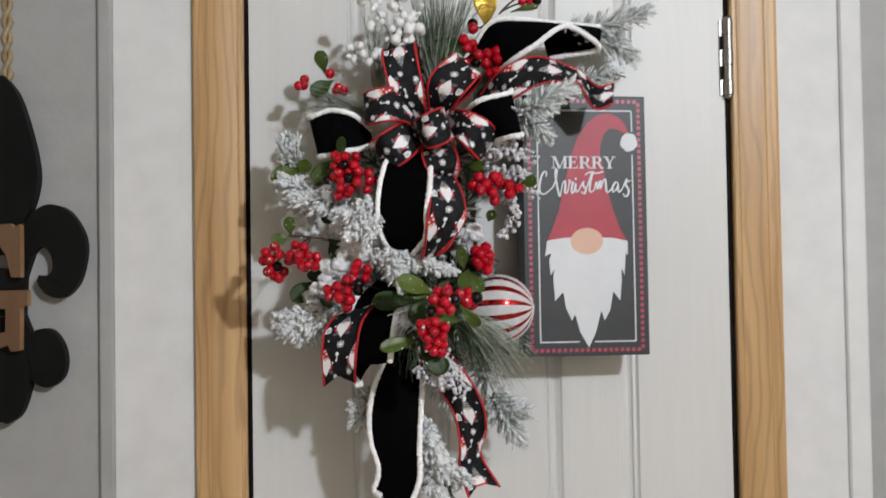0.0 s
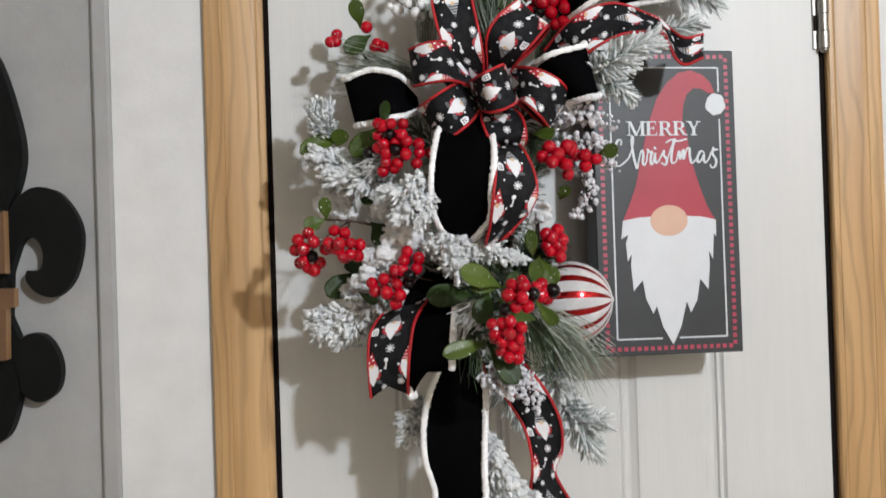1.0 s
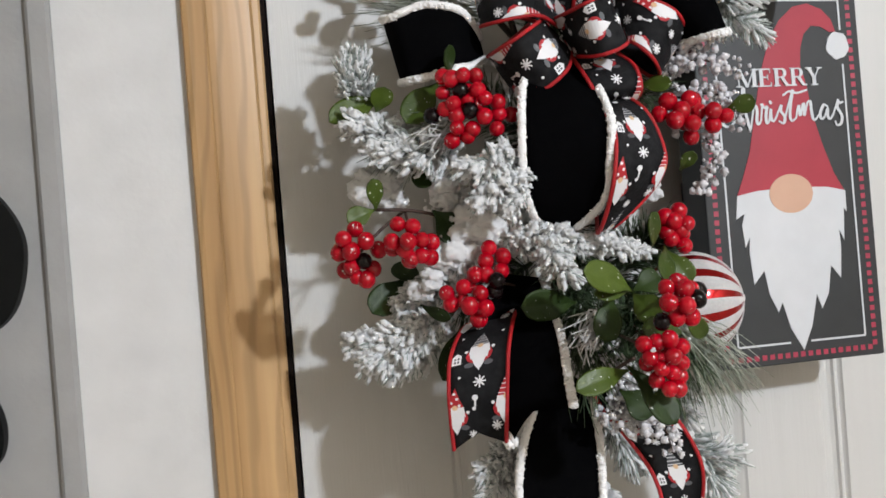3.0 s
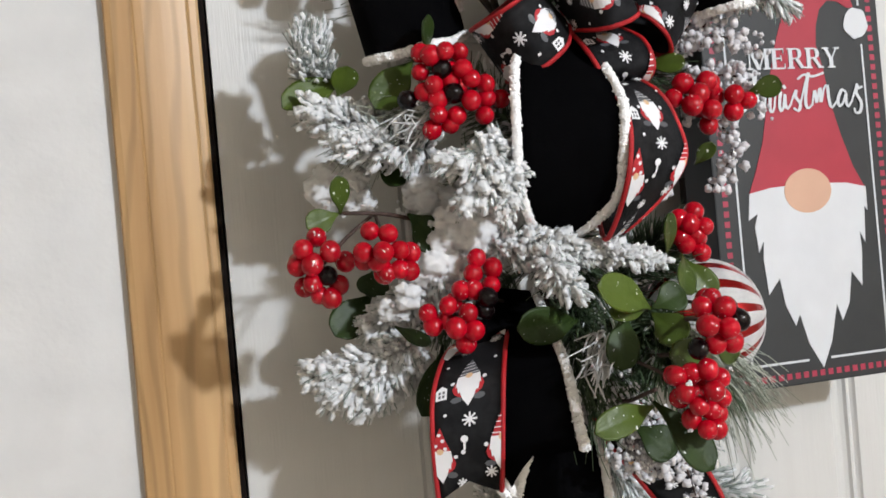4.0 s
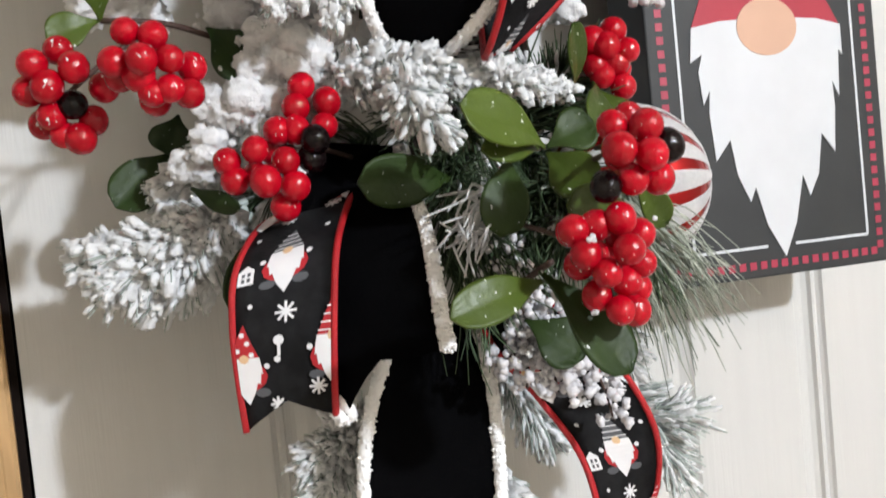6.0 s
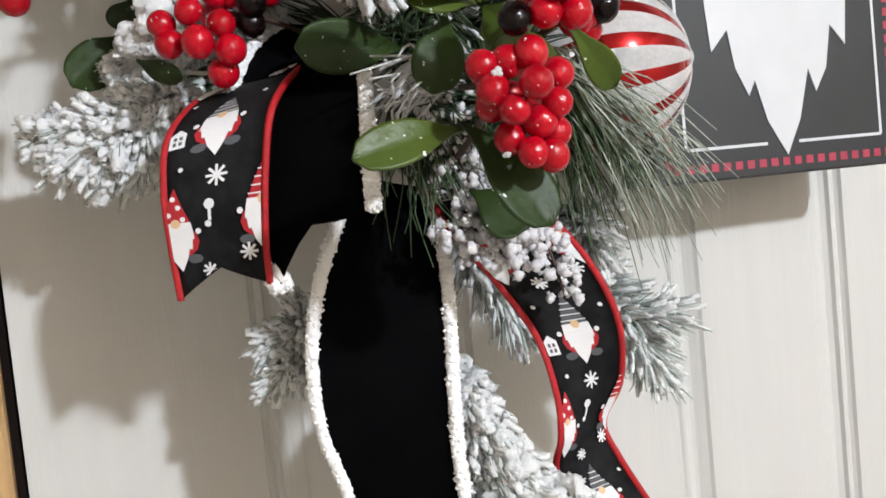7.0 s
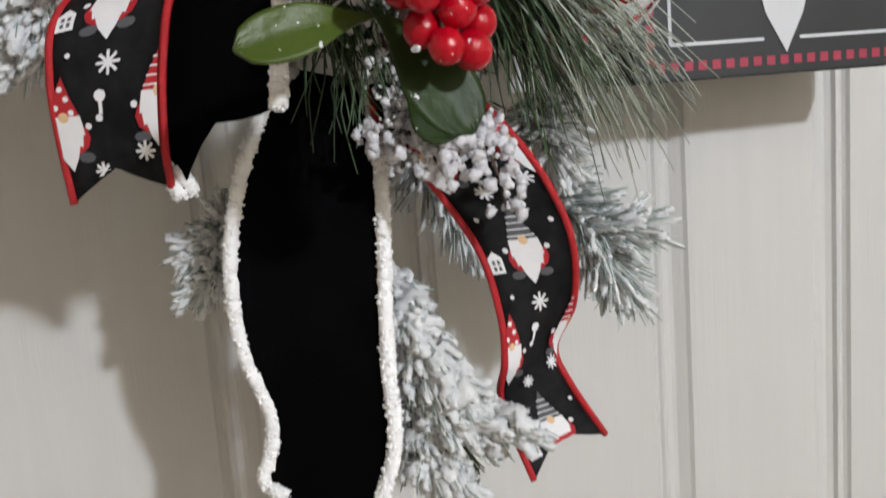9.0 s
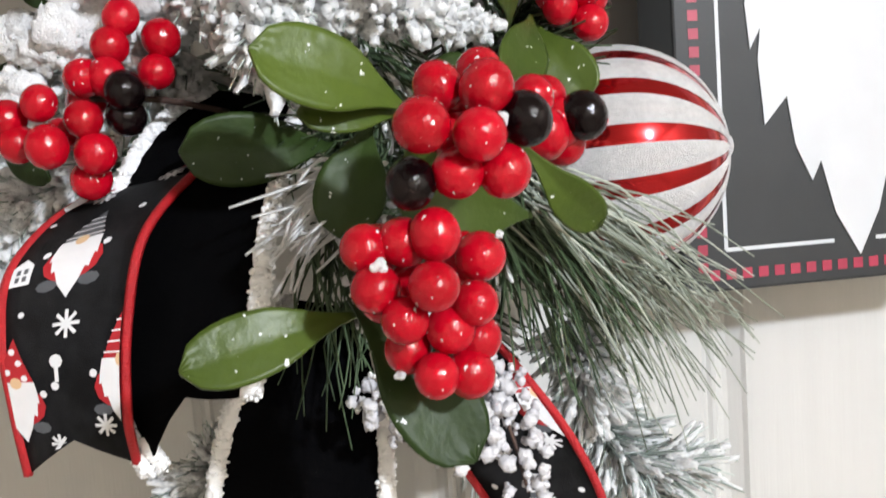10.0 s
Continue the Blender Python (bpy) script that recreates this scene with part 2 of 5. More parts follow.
def spline(pts, n):
    """A smooth line of n + 1 points through the given ones, at even steps."""
    pts = [Vector(p) for p in pts]
    if len(pts) == 2:
        return [pts[0].lerp(pts[1], i / n) for i in range(n + 1)]
    ext = [pts[0] * 2 - pts[1], *pts, pts[-1] * 2 - pts[-2]]
    fine = []
    for i in range(1, len(ext) - 2):
        a, b, c, d = ext[i - 1:i + 3]
        for k in range(16):
            t = k / 16
            fine.append(0.5 * ((2 * b) + (c - a) * t + (2 * a - 5 * b + 4 * c - d) * t * t + (3 * b - a - 3 * c + d) * t ** 3))
    fine.append(pts[-1])
    run = [0.0]
    for a, b in zip(fine, fine[1:]):
        run.append(run[-1] + (b - a).length)
    out, j = [], 0
    for i in range(n + 1):
        s = run[-1] * i / n
        while j < len(run) - 2 and run[j + 1] < s:
            j += 1
        k = (s - run[j]) / max(1e-9, run[j + 1] - run[j])
        out.append(fine[j].lerp(fine[j + 1], min(1, k)))
    return out


def prism(geo, outline, y0, y1, slot=0):
    """An outline in (x, z), from depth y0 (front) to y1 (back), with a filled front, back and rim."""
    bm = bmesh.new()
    vs = [bm.verts.new((x, y0, z)) for x, z in outline]
    face = bm.faces.new(vs)
    bmesh.ops.recalc_face_normals(bm, faces=[face])
    if face.normal.y > 0:
        face.normal_flip()
    got = bmesh.ops.extrude_face_region(bm, geom=[face])
    for v in [e for e in got["geom"] if isinstance(e, bmesh.types.BMVert)]:
        v.co.y = y1
    bmesh.ops.triangulate(bm, faces=[f for f in bm.faces if len(f.verts) > 4])
    bmesh.ops.recalc_face_normals(bm, faces=bm.faces[:])
    bm.verts.index_update()
    geo.add([v.co[:] for v in bm.verts], [[v.index for v in f.verts] for f in bm.faces], slot)
    bm.free()


# ---- the setting ----
TOP, FAR, WEST, EAST = 2.60, -3.8, -1.25, 2.1
WALL_Y = -0.004


def slab(name, lo, hi, material, bevel=0.0):
    g = Geo()
    box(g, lo, hi, bevel)
    return tagged(new(name, g.mesh(name, material, False)), kind="structure")


# Floor, ceiling and the three outer walls are unseen, added to bounce fill light.
slab("floor", (WEST, FAR, -0.1), (EAST, 0.16, 0.0), FLOOR)
slab("ceiling", (WEST, FAR, TOP), (EAST, 0.16, TOP + 0.1), ROOM)
slab("wall_back", (WEST - 0.1, FAR - 0.1, 0), (EAST + 0.1, FAR, TOP), ROOM)
slab("wall_west", (WEST - 0.1, FAR, 0), (WEST, 0.16, TOP), ROOM)
slab("wall_east", (EAST, FAR, 0), (EAST + 0.1, 0.16, TOP), ROOM)
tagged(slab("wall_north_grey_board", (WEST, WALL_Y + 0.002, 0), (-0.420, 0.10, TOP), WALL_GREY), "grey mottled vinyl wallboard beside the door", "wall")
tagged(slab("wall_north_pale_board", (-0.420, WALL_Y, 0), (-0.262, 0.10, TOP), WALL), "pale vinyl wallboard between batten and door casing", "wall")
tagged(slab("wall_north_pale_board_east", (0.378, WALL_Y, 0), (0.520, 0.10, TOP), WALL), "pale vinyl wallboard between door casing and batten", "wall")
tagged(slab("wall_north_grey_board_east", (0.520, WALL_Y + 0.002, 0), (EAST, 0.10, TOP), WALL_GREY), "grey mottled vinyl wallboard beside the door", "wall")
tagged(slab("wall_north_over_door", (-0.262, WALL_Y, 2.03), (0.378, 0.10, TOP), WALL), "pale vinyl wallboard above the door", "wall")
slab("wall_behind_door", (-0.262, 0.06, 0), (0.378, 0.10, 2.03), ROOM)


def batten(name, x0, x1):
    """A flat cover strip with a rounded front, over the joint of two boards."""
    g = Geo()
    prof = [(x0, WALL_Y + 0.003), (x0, WALL_Y - 0.003), (x0 + 0.0025, WALL_Y - 0.0055), (x1 - 0.004, WALL_Y - 0.0055), (x1 - 0.001, WALL_Y - 0.0035), (x1, WALL_Y + 0.003)]
    n = len(prof)
    vs = [(x, y, z) for z in (0.0, TOP) for x, y in prof]
    fs = [(i, (i + 1) % n, n + (i + 1) % n, n + i) for i in range(n)]
    g.add(vs, fs)
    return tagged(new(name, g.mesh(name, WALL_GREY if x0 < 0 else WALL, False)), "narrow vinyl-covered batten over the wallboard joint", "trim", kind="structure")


batten("trim_batten", -0.427, -0.408)
batten("trim_batten_east", 0.514, 0.545)


def casing(name, x_in, x_out):
    """Moulded oak door casing: thick outer band, two small beads, and a hollow towards the door."""
    g = Geo()
    k = x_out - x_in
    prof = [(0.0, 0.020), (0.0, -0.0095), (0.03, -0.0120), (0.10, -0.0125), (0.12, -0.0121), (0.14, -0.0130), (0.20, -0.0136), (0.40, -0.0152), (0.60, -0.0164),
            (0.68, -0.0166), (0.70, -0.0163), (0.72, -0.0170), (0.92, -0.0174), (0.98, -0.0166), (1.0, -0.0150), (1.0, 0.020)]
    n = len(prof)
    vs = [(x_in + u * k, y + 0.004, z) for z in (0.0, 2.095) for u, y in prof]
    fs = [(i, (i + 1) % n, n + (i + 1) % n, n + i) for i in range(n)]
    g.add(vs, fs)
    return tagged(new(name, g.mesh(name, OAK, False)), "varnished honey oak door casing with a moulded profile", "door trim", kind="structure")


casing("trim_casing", -0.2513, -0.3125)
casing("trim_casing_east", 0.3685, 0.4285)
slab("trim_casing_head", (-0.3125, -0.016, 2.097), (0.4285, 0.02, 2.16), OAK)
# Jamb strips coloured near-black in place of the gap's shade.
tagged(slab("door_jamb", (-0.262, 0.001, 0), (-0.2472, 0.06, 2.03), GAP_SHADE), "door jamb coloured near-black as the shade of the gap", "door jamb")
tagged(slab("door_jamb_east", (0.3632, 0.001, 0), (0.378, 0.06, 2.03), GAP_SHADE), "door jamb coloured near-black as the shade of the gap", "door jamb")


# ---- the door: a white six-panel moulded leaf ----
door = thing("door_1", (0.058, 0, 0.01), "closed white moulded six-panel door with wood-grain paint", "door")
tagged(door, kind="structure")
DX0, DX1, DZ0, DZ1 = -0.2455, 0.3615, 0.01, 2.025
cols = [(-0.124, -0.002), (0.118, 0.240)]
rows_z = [(0.20, 0.93), (1.073, 1.675), (1.785, 1.935)]


def panel_cell(x0, x1, z0, z1):
    """One moulded panel: a groove, a bead and a raised field, in rings from outside to inside."""
    g = Geo()
    rings = [(0.0, 0.0), (0.0015, 0.0020), (0.0035, 0.0034), (0.0055, 0.0022), (0.0075, 0.0022), (0.0090, 0.0048), (0.0125, 0.0062), (0.0150, 0.0060), (0.0210, 0.0030), (0.0230, 0.0012), (0.0260, 0.0010)]
    vs = []
    for d, y in rings:
        vs += [(x0 + d, y, z0 + d), (x1 - d, y, z0 + d), (x1 - d, y, z1 - d), (x0 + d, y, z1 - d)]
    fs = []
    for r in range(len(rings) - 1):
        for k in range(4):
            j = (k + 1) % 4
            fs.append((r * 4 + k, r * 4 + j, r * 4 + 4 + j, r * 4 + 4 + k))
    e = (len(rings) - 1) * 4
    fs.append((e, e + 1, e + 2, e + 3))
    g.add(vs, fs)
    return g


leaf_geo = Geo()
xs = sorted([DX0, DX1] + [v for c in cols for v in c])
zs = sorted([DZ0, DZ1] + [v for r in rows_z for v in r])
for xa, xb in zip(xs, xs[1:]):
    for za, zb in zip(zs, zs[1:]):
        if (xa, xb) in cols and (za, zb) in rows_z:
            continue
        leaf_geo.add([(xa, 0, za), (xb, 0, za), (xb, 0, zb), (xa, 0, zb)], [(0, 1, 2, 3)])
leaf_geo.add([(DX0, 0, DZ0), (DX1, 0, DZ0), (DX1, 0.035, DZ0), (DX0, 0.035, DZ0), (DX0, 0, DZ1), (DX1, 0, DZ1), (DX1, 0.035, DZ1), (DX0, 0.035, DZ1)],
             [(3, 2, 1, 0), (4, 5, 6, 7), (0, 4, 7, 3), (1, 2, 6, 5), (2, 3, 7, 6)])
part("leaf", leaf_geo, DOOR, door, smooth=False)
for x0, x1 in cols:
    for z0, z1 in rows_z:
        part("door_panel", panel_cell(x0, x1, z0, z1), DOOR, door, smooth=False)


def hinge(z0, z1, x=0.3655):
    """A butt hinge: two leaves, five knuckles and pin tips."""
    g = Geo()
    box(g, (x - 0.0105, -0.0022, z0), (x - 0.003, 0.001, z1), 0.0006)
    h = part("hinge", g, STEEL, door, "brushed nickel butt hinge", False)
    step = (z1 - z0) / 5
    for i in range(5):
        k = Geo()
        r = 0.0062 if i % 2 == 0 else 0.0056
        za, zb = z0 + step * i + 0.0004, z0 + step * (i + 1) - 0.0004
        tube(k, [(x, -0.0062, z) for z in (za, za + 0.0002, za + 0.0004, zb - 0.0004, zb - 0.0002, zb)], r, 16)
        part("knuckle", k, STEEL, h)
        if i % 2:
            # Black bar laid on the leaf, standing in for the shaded cut-out.
            w = Geo()
            box(w, (x - 0.0100, -0.0028, z0 + step * i + 0.001), (x - 0.0058, -0.0018, z0 + step * (i + 1) - 0.001), 0.0003)
            part("slot_shade", w, GAP_SHADE, h, smooth=False)
    for z, s in ((z1, 1), (z0, -1)):
        k = Geo()
        tube(k, [(x, -0.0062, z), (x, -0.0062, z + s * 0.002), (x, -0.0062, z + s * 0.005)], lambda u: 0.0052 if u < 0.6 else 0.0026, 12)
        part("pin_tip", k, STEEL, h)


hinge(1.7276, 1.8248)
hinge(0.25, 0.345)


# ---- the small wall box and the wall plaque ----
sx, sz = -0.4791, 1.2203
wall_box = thing("wall_box", (sx, 0.004, sz - 0.035), "small white plastic box fixed to the grey wall", "wall box")
g = Geo()
box(g, (sx - 0.021, -0.010, sz - 0.068), (sx + 0.019, 0.0065, sz), 0.002)
part("cover", g, PLASTIC, wall_box)
g = Geo()
box(g, (sx - 0.023, 0.0005, sz - 0.070), (sx + 0.021, 0.0068, sz + 0.002), 0.001)
part("back_plate", g, PLASTIC, wall_box)

PX = -0.5391
plaque = thing("fleur_de_lis_plaque", (PX, 0.004, 1.5333), "black wooden fleur-de-lis plaque hung from jute twine on the wall", "wall plaque")


def mirrored(outline):
    return outline + [(2 * PX - x, z) for x, z in reversed(outline) if abs(x - PX) > 1e-4]


def plaque_piece(name, outline, y0=-0.021, y1=0.004, material=None, label=""):
    g = Geo()
    prism(g, outline, y0, y1)
    ob = part(name, g, material or BLACKWOOD, plaque, label, False)
    if material:
        front = Geo()
        prism(front, outline, y0 - 0.0006, y0 - 0.0001)
        part("letter_face", front, FACEWOOD, ob, "darker brown front", False)
    return ob


def flat(pts, n=5):
    """A rounded outline through a few corners in (x, z)."""
    loop = [(x, 0, z) for x, z in pts]
    out = spline(loop, n * (len(pts) - 1))
    return [(p.x, p.z) for p in out]


plaque_piece("centre_petal", mirrored(flat([(-0.5319, 1.7465), (-0.5165, 1.7244), (-0.5025, 1.6806), (-0.4936, 1.6334), (-0.4977, 1.5998), (-0.5096, 1.5697), (-0.5174, 1.553), (-0.524, 1.533)])), -0.024)
side = flat([(-0.5136, 1.5496), (-0.5057, 1.5764), (-0.4848, 1.5923), (-0.4601, 1.5861), (-0.442, 1.559), (-0.4389, 1.532), (-0.4476, 1.4984), (-0.4647, 1.4812), (-0.4829, 1.4842), (-0.4945, 1.4978), (-0.4931, 1.5085), (-0.4827, 1.5077), (-0.4775, 1.5163), (-0.4787, 1.5311), (-0.4864, 1.5419), (-0.4968, 1.5394), (-0.5034, 1.5247), (-0.5113, 1.4994)], 4)
plaque_piece("side_scroll", side)
plaque_piece("side_scroll", [(2 * PX - x, z) for x, z in side])
low = flat([(-0.5153, 1.4727), (-0.5051, 1.4458), (-0.5013, 1.439), (-0.4948, 1.4442), (-0.4792, 1.4426), (-0.4676, 1.4276), (-0.4626, 1.4074), (-0.4666, 1.3861), (-0.481, 1.375), (-0.4952, 1.3787), (-0.5054, 1.3923), (-0.5143, 1.4192), (-0.5193, 1.446)], 4)
plaque_piece("lower_scroll", low)
plaque_piece("lower_scroll", [(2 * PX - x, z) for x, z in low])
plaque_piece("foot_petal", mirrored(flat([(-0.5244, 1.4595), (-0.5117, 1.4259), (-0.5029, 1.3923), (-0.5069, 1.3657), (-0.516, 1.3426), (-0.529, 1.3337), (-0.5341, 1.3358)])), -0.024)
plaque_piece("waist_band", flat([(-0.5626, 1.5201), (-0.5112, 1.5195), (-0.5115, 1.4593), (-0.5629, 1.4602), (-0.5626, 1.5201)], 1), -0.026)
plaque_piece("letter", [(-0.5367, 1.5679), (-0.5199, 1.5691), (-0.5174, 1.5637), (-0.5089, 1.5684), (-0.5087, 1.506), (-0.519, 1.5062), (-0.5253, 1.533), (-0.5368, 1.5499)], -0.040, -0.024, RAWWOOD, "tan wooden letter piece")
plaque_piece("letter_foot", [(-0.541, 1.4905), (-0.501, 1.4912), (-0.5011, 1.4724), (-0.5089, 1.4719), (-0.5098, 1.4205), (-0.5195, 1.4194), (-0.5233, 1.4274), (-0.5375, 1.4224), (-0.5412, 1.4398), (-0.5258, 1.4428), (-0.5256, 1.4695), (-0.5411, 1.4698)], -0.040, -0.024, RAWWOOD, "tan wooden letter piece")
for dx in (-0.004, 0.004):
    g = Geo()
    zt = 1.7506
    line = [(PX + 0.006 + dx * math.cos(i * 0.9), -0.004 + 0.003 * math.sin(i * 0.9) * (1 if dx > 0 else -1), zt - 0.02 + i * 0.006) for i in range(44)]
    tube(g, line, 0.0033, 6)
    part("twine", g, JUTE, plaque)


# ---- the wooden sign ----
sign = thing("christmas_sign", (0, 0, 0), "black boxed wooden christmas sign with red hat and white beard art", "sign")
SW, SH, ST = 0.1535, 0.3135, 0.036
sx_axis = (Vector((0.2343, -0.0722, 1.4005)) - Vector((0.0820, -0.0797, 1.4015))).normalized()
sz_axis = (Vector((0.2353, -0.0648, 1.7138)) - Vector((0.2343, -0.0722, 1.4005))).normalized()
sy_axis = sz_axis.cross(sx_axis).normalized()
sz_axis = sx_axis.cross(sy_axis)
mid = Vector((0.2340, -0.0722, 1.4015)) - sx_axis * (SW / 2) + sz_axis * (SH / 2)
sign.matrix_basis = Matrix((( *sx_axis, ), ( *sy_axis, ), ( *sz_axis, ))).transposed().to_4x4()
sign.location = mid


def sign_part(name, g, material, label="", smooth=False):
    ob = new(name, g.mesh(name, material, smooth))
    ob.parent = sign
    return tagged(ob, label) if label else ob


def su(cx, cy):
    """Place on the sign's face, from a plan of it that is 520 wide and 1088 high."""
    return ((cx - 321 - 0.0248 * (cy - 574)) / 520 * SW, (574 - cy) / 1088 * SH)


g = Geo()
box(g, (-SW / 2, 0, -SH / 2), (SW / 2, ST, SH / 2), 0.0012)
sign_part("box_body", g, [SIGN_BLACK], "charcoal painted box body")
g = Geo()
box(g, (-SW / 2 + 0.02, ST - 0.004, -0.02), (SW / 2 - 0.02, 0.0785, 0.0), 0.001)
sign_part("back_cleat", g, SIGN_EDGE)


def bar(a, b, w, material, name, y=-0.0003):
    (x0, z0), (x1, z1) = a, b
    d = Vector((x1 - x0, z1 - z0)).normalized() * (w / 2)
    n = Vector((-d.y, d.x))
    g = Geo()
    prism(g, [(x0 + n.x, z0 + n.y), (x1 + n.x, z1 + n.y), (x1 - n.x, z1 - n.y), (x0 - n.x, z0 - n.y)], y, 0.0004)
    return sign_part(name, g, material)


BW = 0.0016
bx0, bx1, bz0, bz1 = -0.0582, 0.0595, -0.1400, 0.1385
for a, b in (((bx0, bz0), (bx0, bz1)), ((bx0, bz1), (bx1, bz1)), ((bx1, bz1), (bx1, 0.1135)), ((bx1, 0.085), (bx1, bz0)), ((bx1, bz0), (0.0085, bz0)), ((-0.0105, bz0), (bx0, bz0))):
    bar(a, b, BW, SIGN_WHITE, "white_border_line")
g = Geo()
step = 0.00705
nx, nz = 19, 42
q = 0.0021
for i in range(nx):
    for zc in (-SH / 2 + 0.0068, SH / 2 - 0.0068):
        xc = (i - (nx - 1) / 2) * step
        prism(g, [(xc - q, zc - q), (xc + q, zc - q), (xc + q, zc + q), (xc - q, zc + q)], -0.0002, 0.0004)
for i in range(nz):
    for xc in (-SW / 2 + 0.0085, SW / 2 - 0.0085):
        zc = (i - (nz - 1) / 2) * 0.00715
        prism(g, [(xc - q, zc - q), (xc + q, zc - q), (xc + q, zc + q), (xc - q, zc + q)], -0.0002, 0.0004)
sign_part("red_check_border", g, SIGN_DOT, "red buffalo check squares round the edge")
hat = [(158, 643), (180, 590), (205, 520), (222, 440), (245, 330), (262, 270), (285, 205), (320, 150), (365, 112), (410, 103), (455, 120), (485, 150), (497, 185),
       (478, 186), (450, 170), (420, 167), (395, 190), (382, 230), (378, 280), (395, 340), (408, 420), (435, 510), (465, 590), (497, 645), (440, 632), (330, 627), (220, 632)]
g = Geo()
prism(g, [su(*p) for p in hat], -0.0004, 0.0004)
sign_part("red_hat", g, SIGN_RED, "painted red cone hat")
beard = [(158, 640), (152, 705), (178, 690), (168, 722), (175, 785), (190, 757), (186, 800), (195, 890), (228, 852), (240, 920), (265, 972), (278, 945), (300, 1020), (337, 1083),
         (366, 1020), (387, 930), (402, 972), (425, 930), (437, 852), (467, 890), (473, 800), (470, 752), (485, 783), (489, 690), (498, 702), (497, 642), (440, 629), (330, 624), (220, 629)]
g = Geo()
prism(g, [su(*p) for p in beard], -0.0007, 0.0004)
sign_part("white_beard", g, SIGN_WHITE, "painted white pointed beard")
g = Geo()
prism(g, [su(325 + 68 * math.cos(a * math.pi / 16), 642 + 55 * math.sin(a * math.pi / 16)) for a in range(32)], -0.0010, 0.0004)
sign_part("nose", g, SIGN_SKIN, "painted tan oval")
g = Geo()
prism(g, [su(500 + (36 + 2 * math.sin(a * math.pi * 0.31)) * math.cos(a * math.pi / 16), 226 + (39 + 2 * math.cos(a * math.pi * 0.44)) * math.sin(a * math.pi / 16)) for a in range(32)], -0.0010, 0.0004)
sign_part("pompom", g, SIGN_WHITE)
def ribbon_strokes(strokes, name, label, unit, origin, thick, thin, layer=0):
    """Painted letters: each stroke a flat band along a smooth line, thicker where the brush goes down, with round ends."""
    g = Geo()
    for k, pts in enumerate(strokes):
        line = spline([(x, 0, y) for x, y in pts], max(4, 5 * (len(pts) - 1)))
        n = len(line) - 1
        left, right = [], []
        for i, p in enumerate(line):
            t = (line[min(i + 1, n)] - line[max(i - 1, 0)]).normalized()
            w = (thin + (thick - thin) * max(0.0, -t.z) ** 0.7) / 2
            side = Vector((-t.z, 0, t.x)) * w
            depth = Vector((0, -0.0011 - 0.00002 * (k + 3 * (layer % 2)) - 0.0002 * i / n, 0))
            at = Vector((origin[0] + p.x * unit, 0, origin[1] + p.z * unit)) + depth
            left.append(at + side)
            right.append(at - side)
            if i in (0, n):
                g.add([at + Vector((w * math.cos(a * math.pi / 6), -0.00001, w * math.sin(a * math.pi / 6))) for a in range(12)], [tuple(range(12))])
        g.add(left + right, [(i, i + 1, n + 2 + i, n + 1 + i) for i in range(n)])
    return sign_part(name, g, SIGN_WHITE, label)


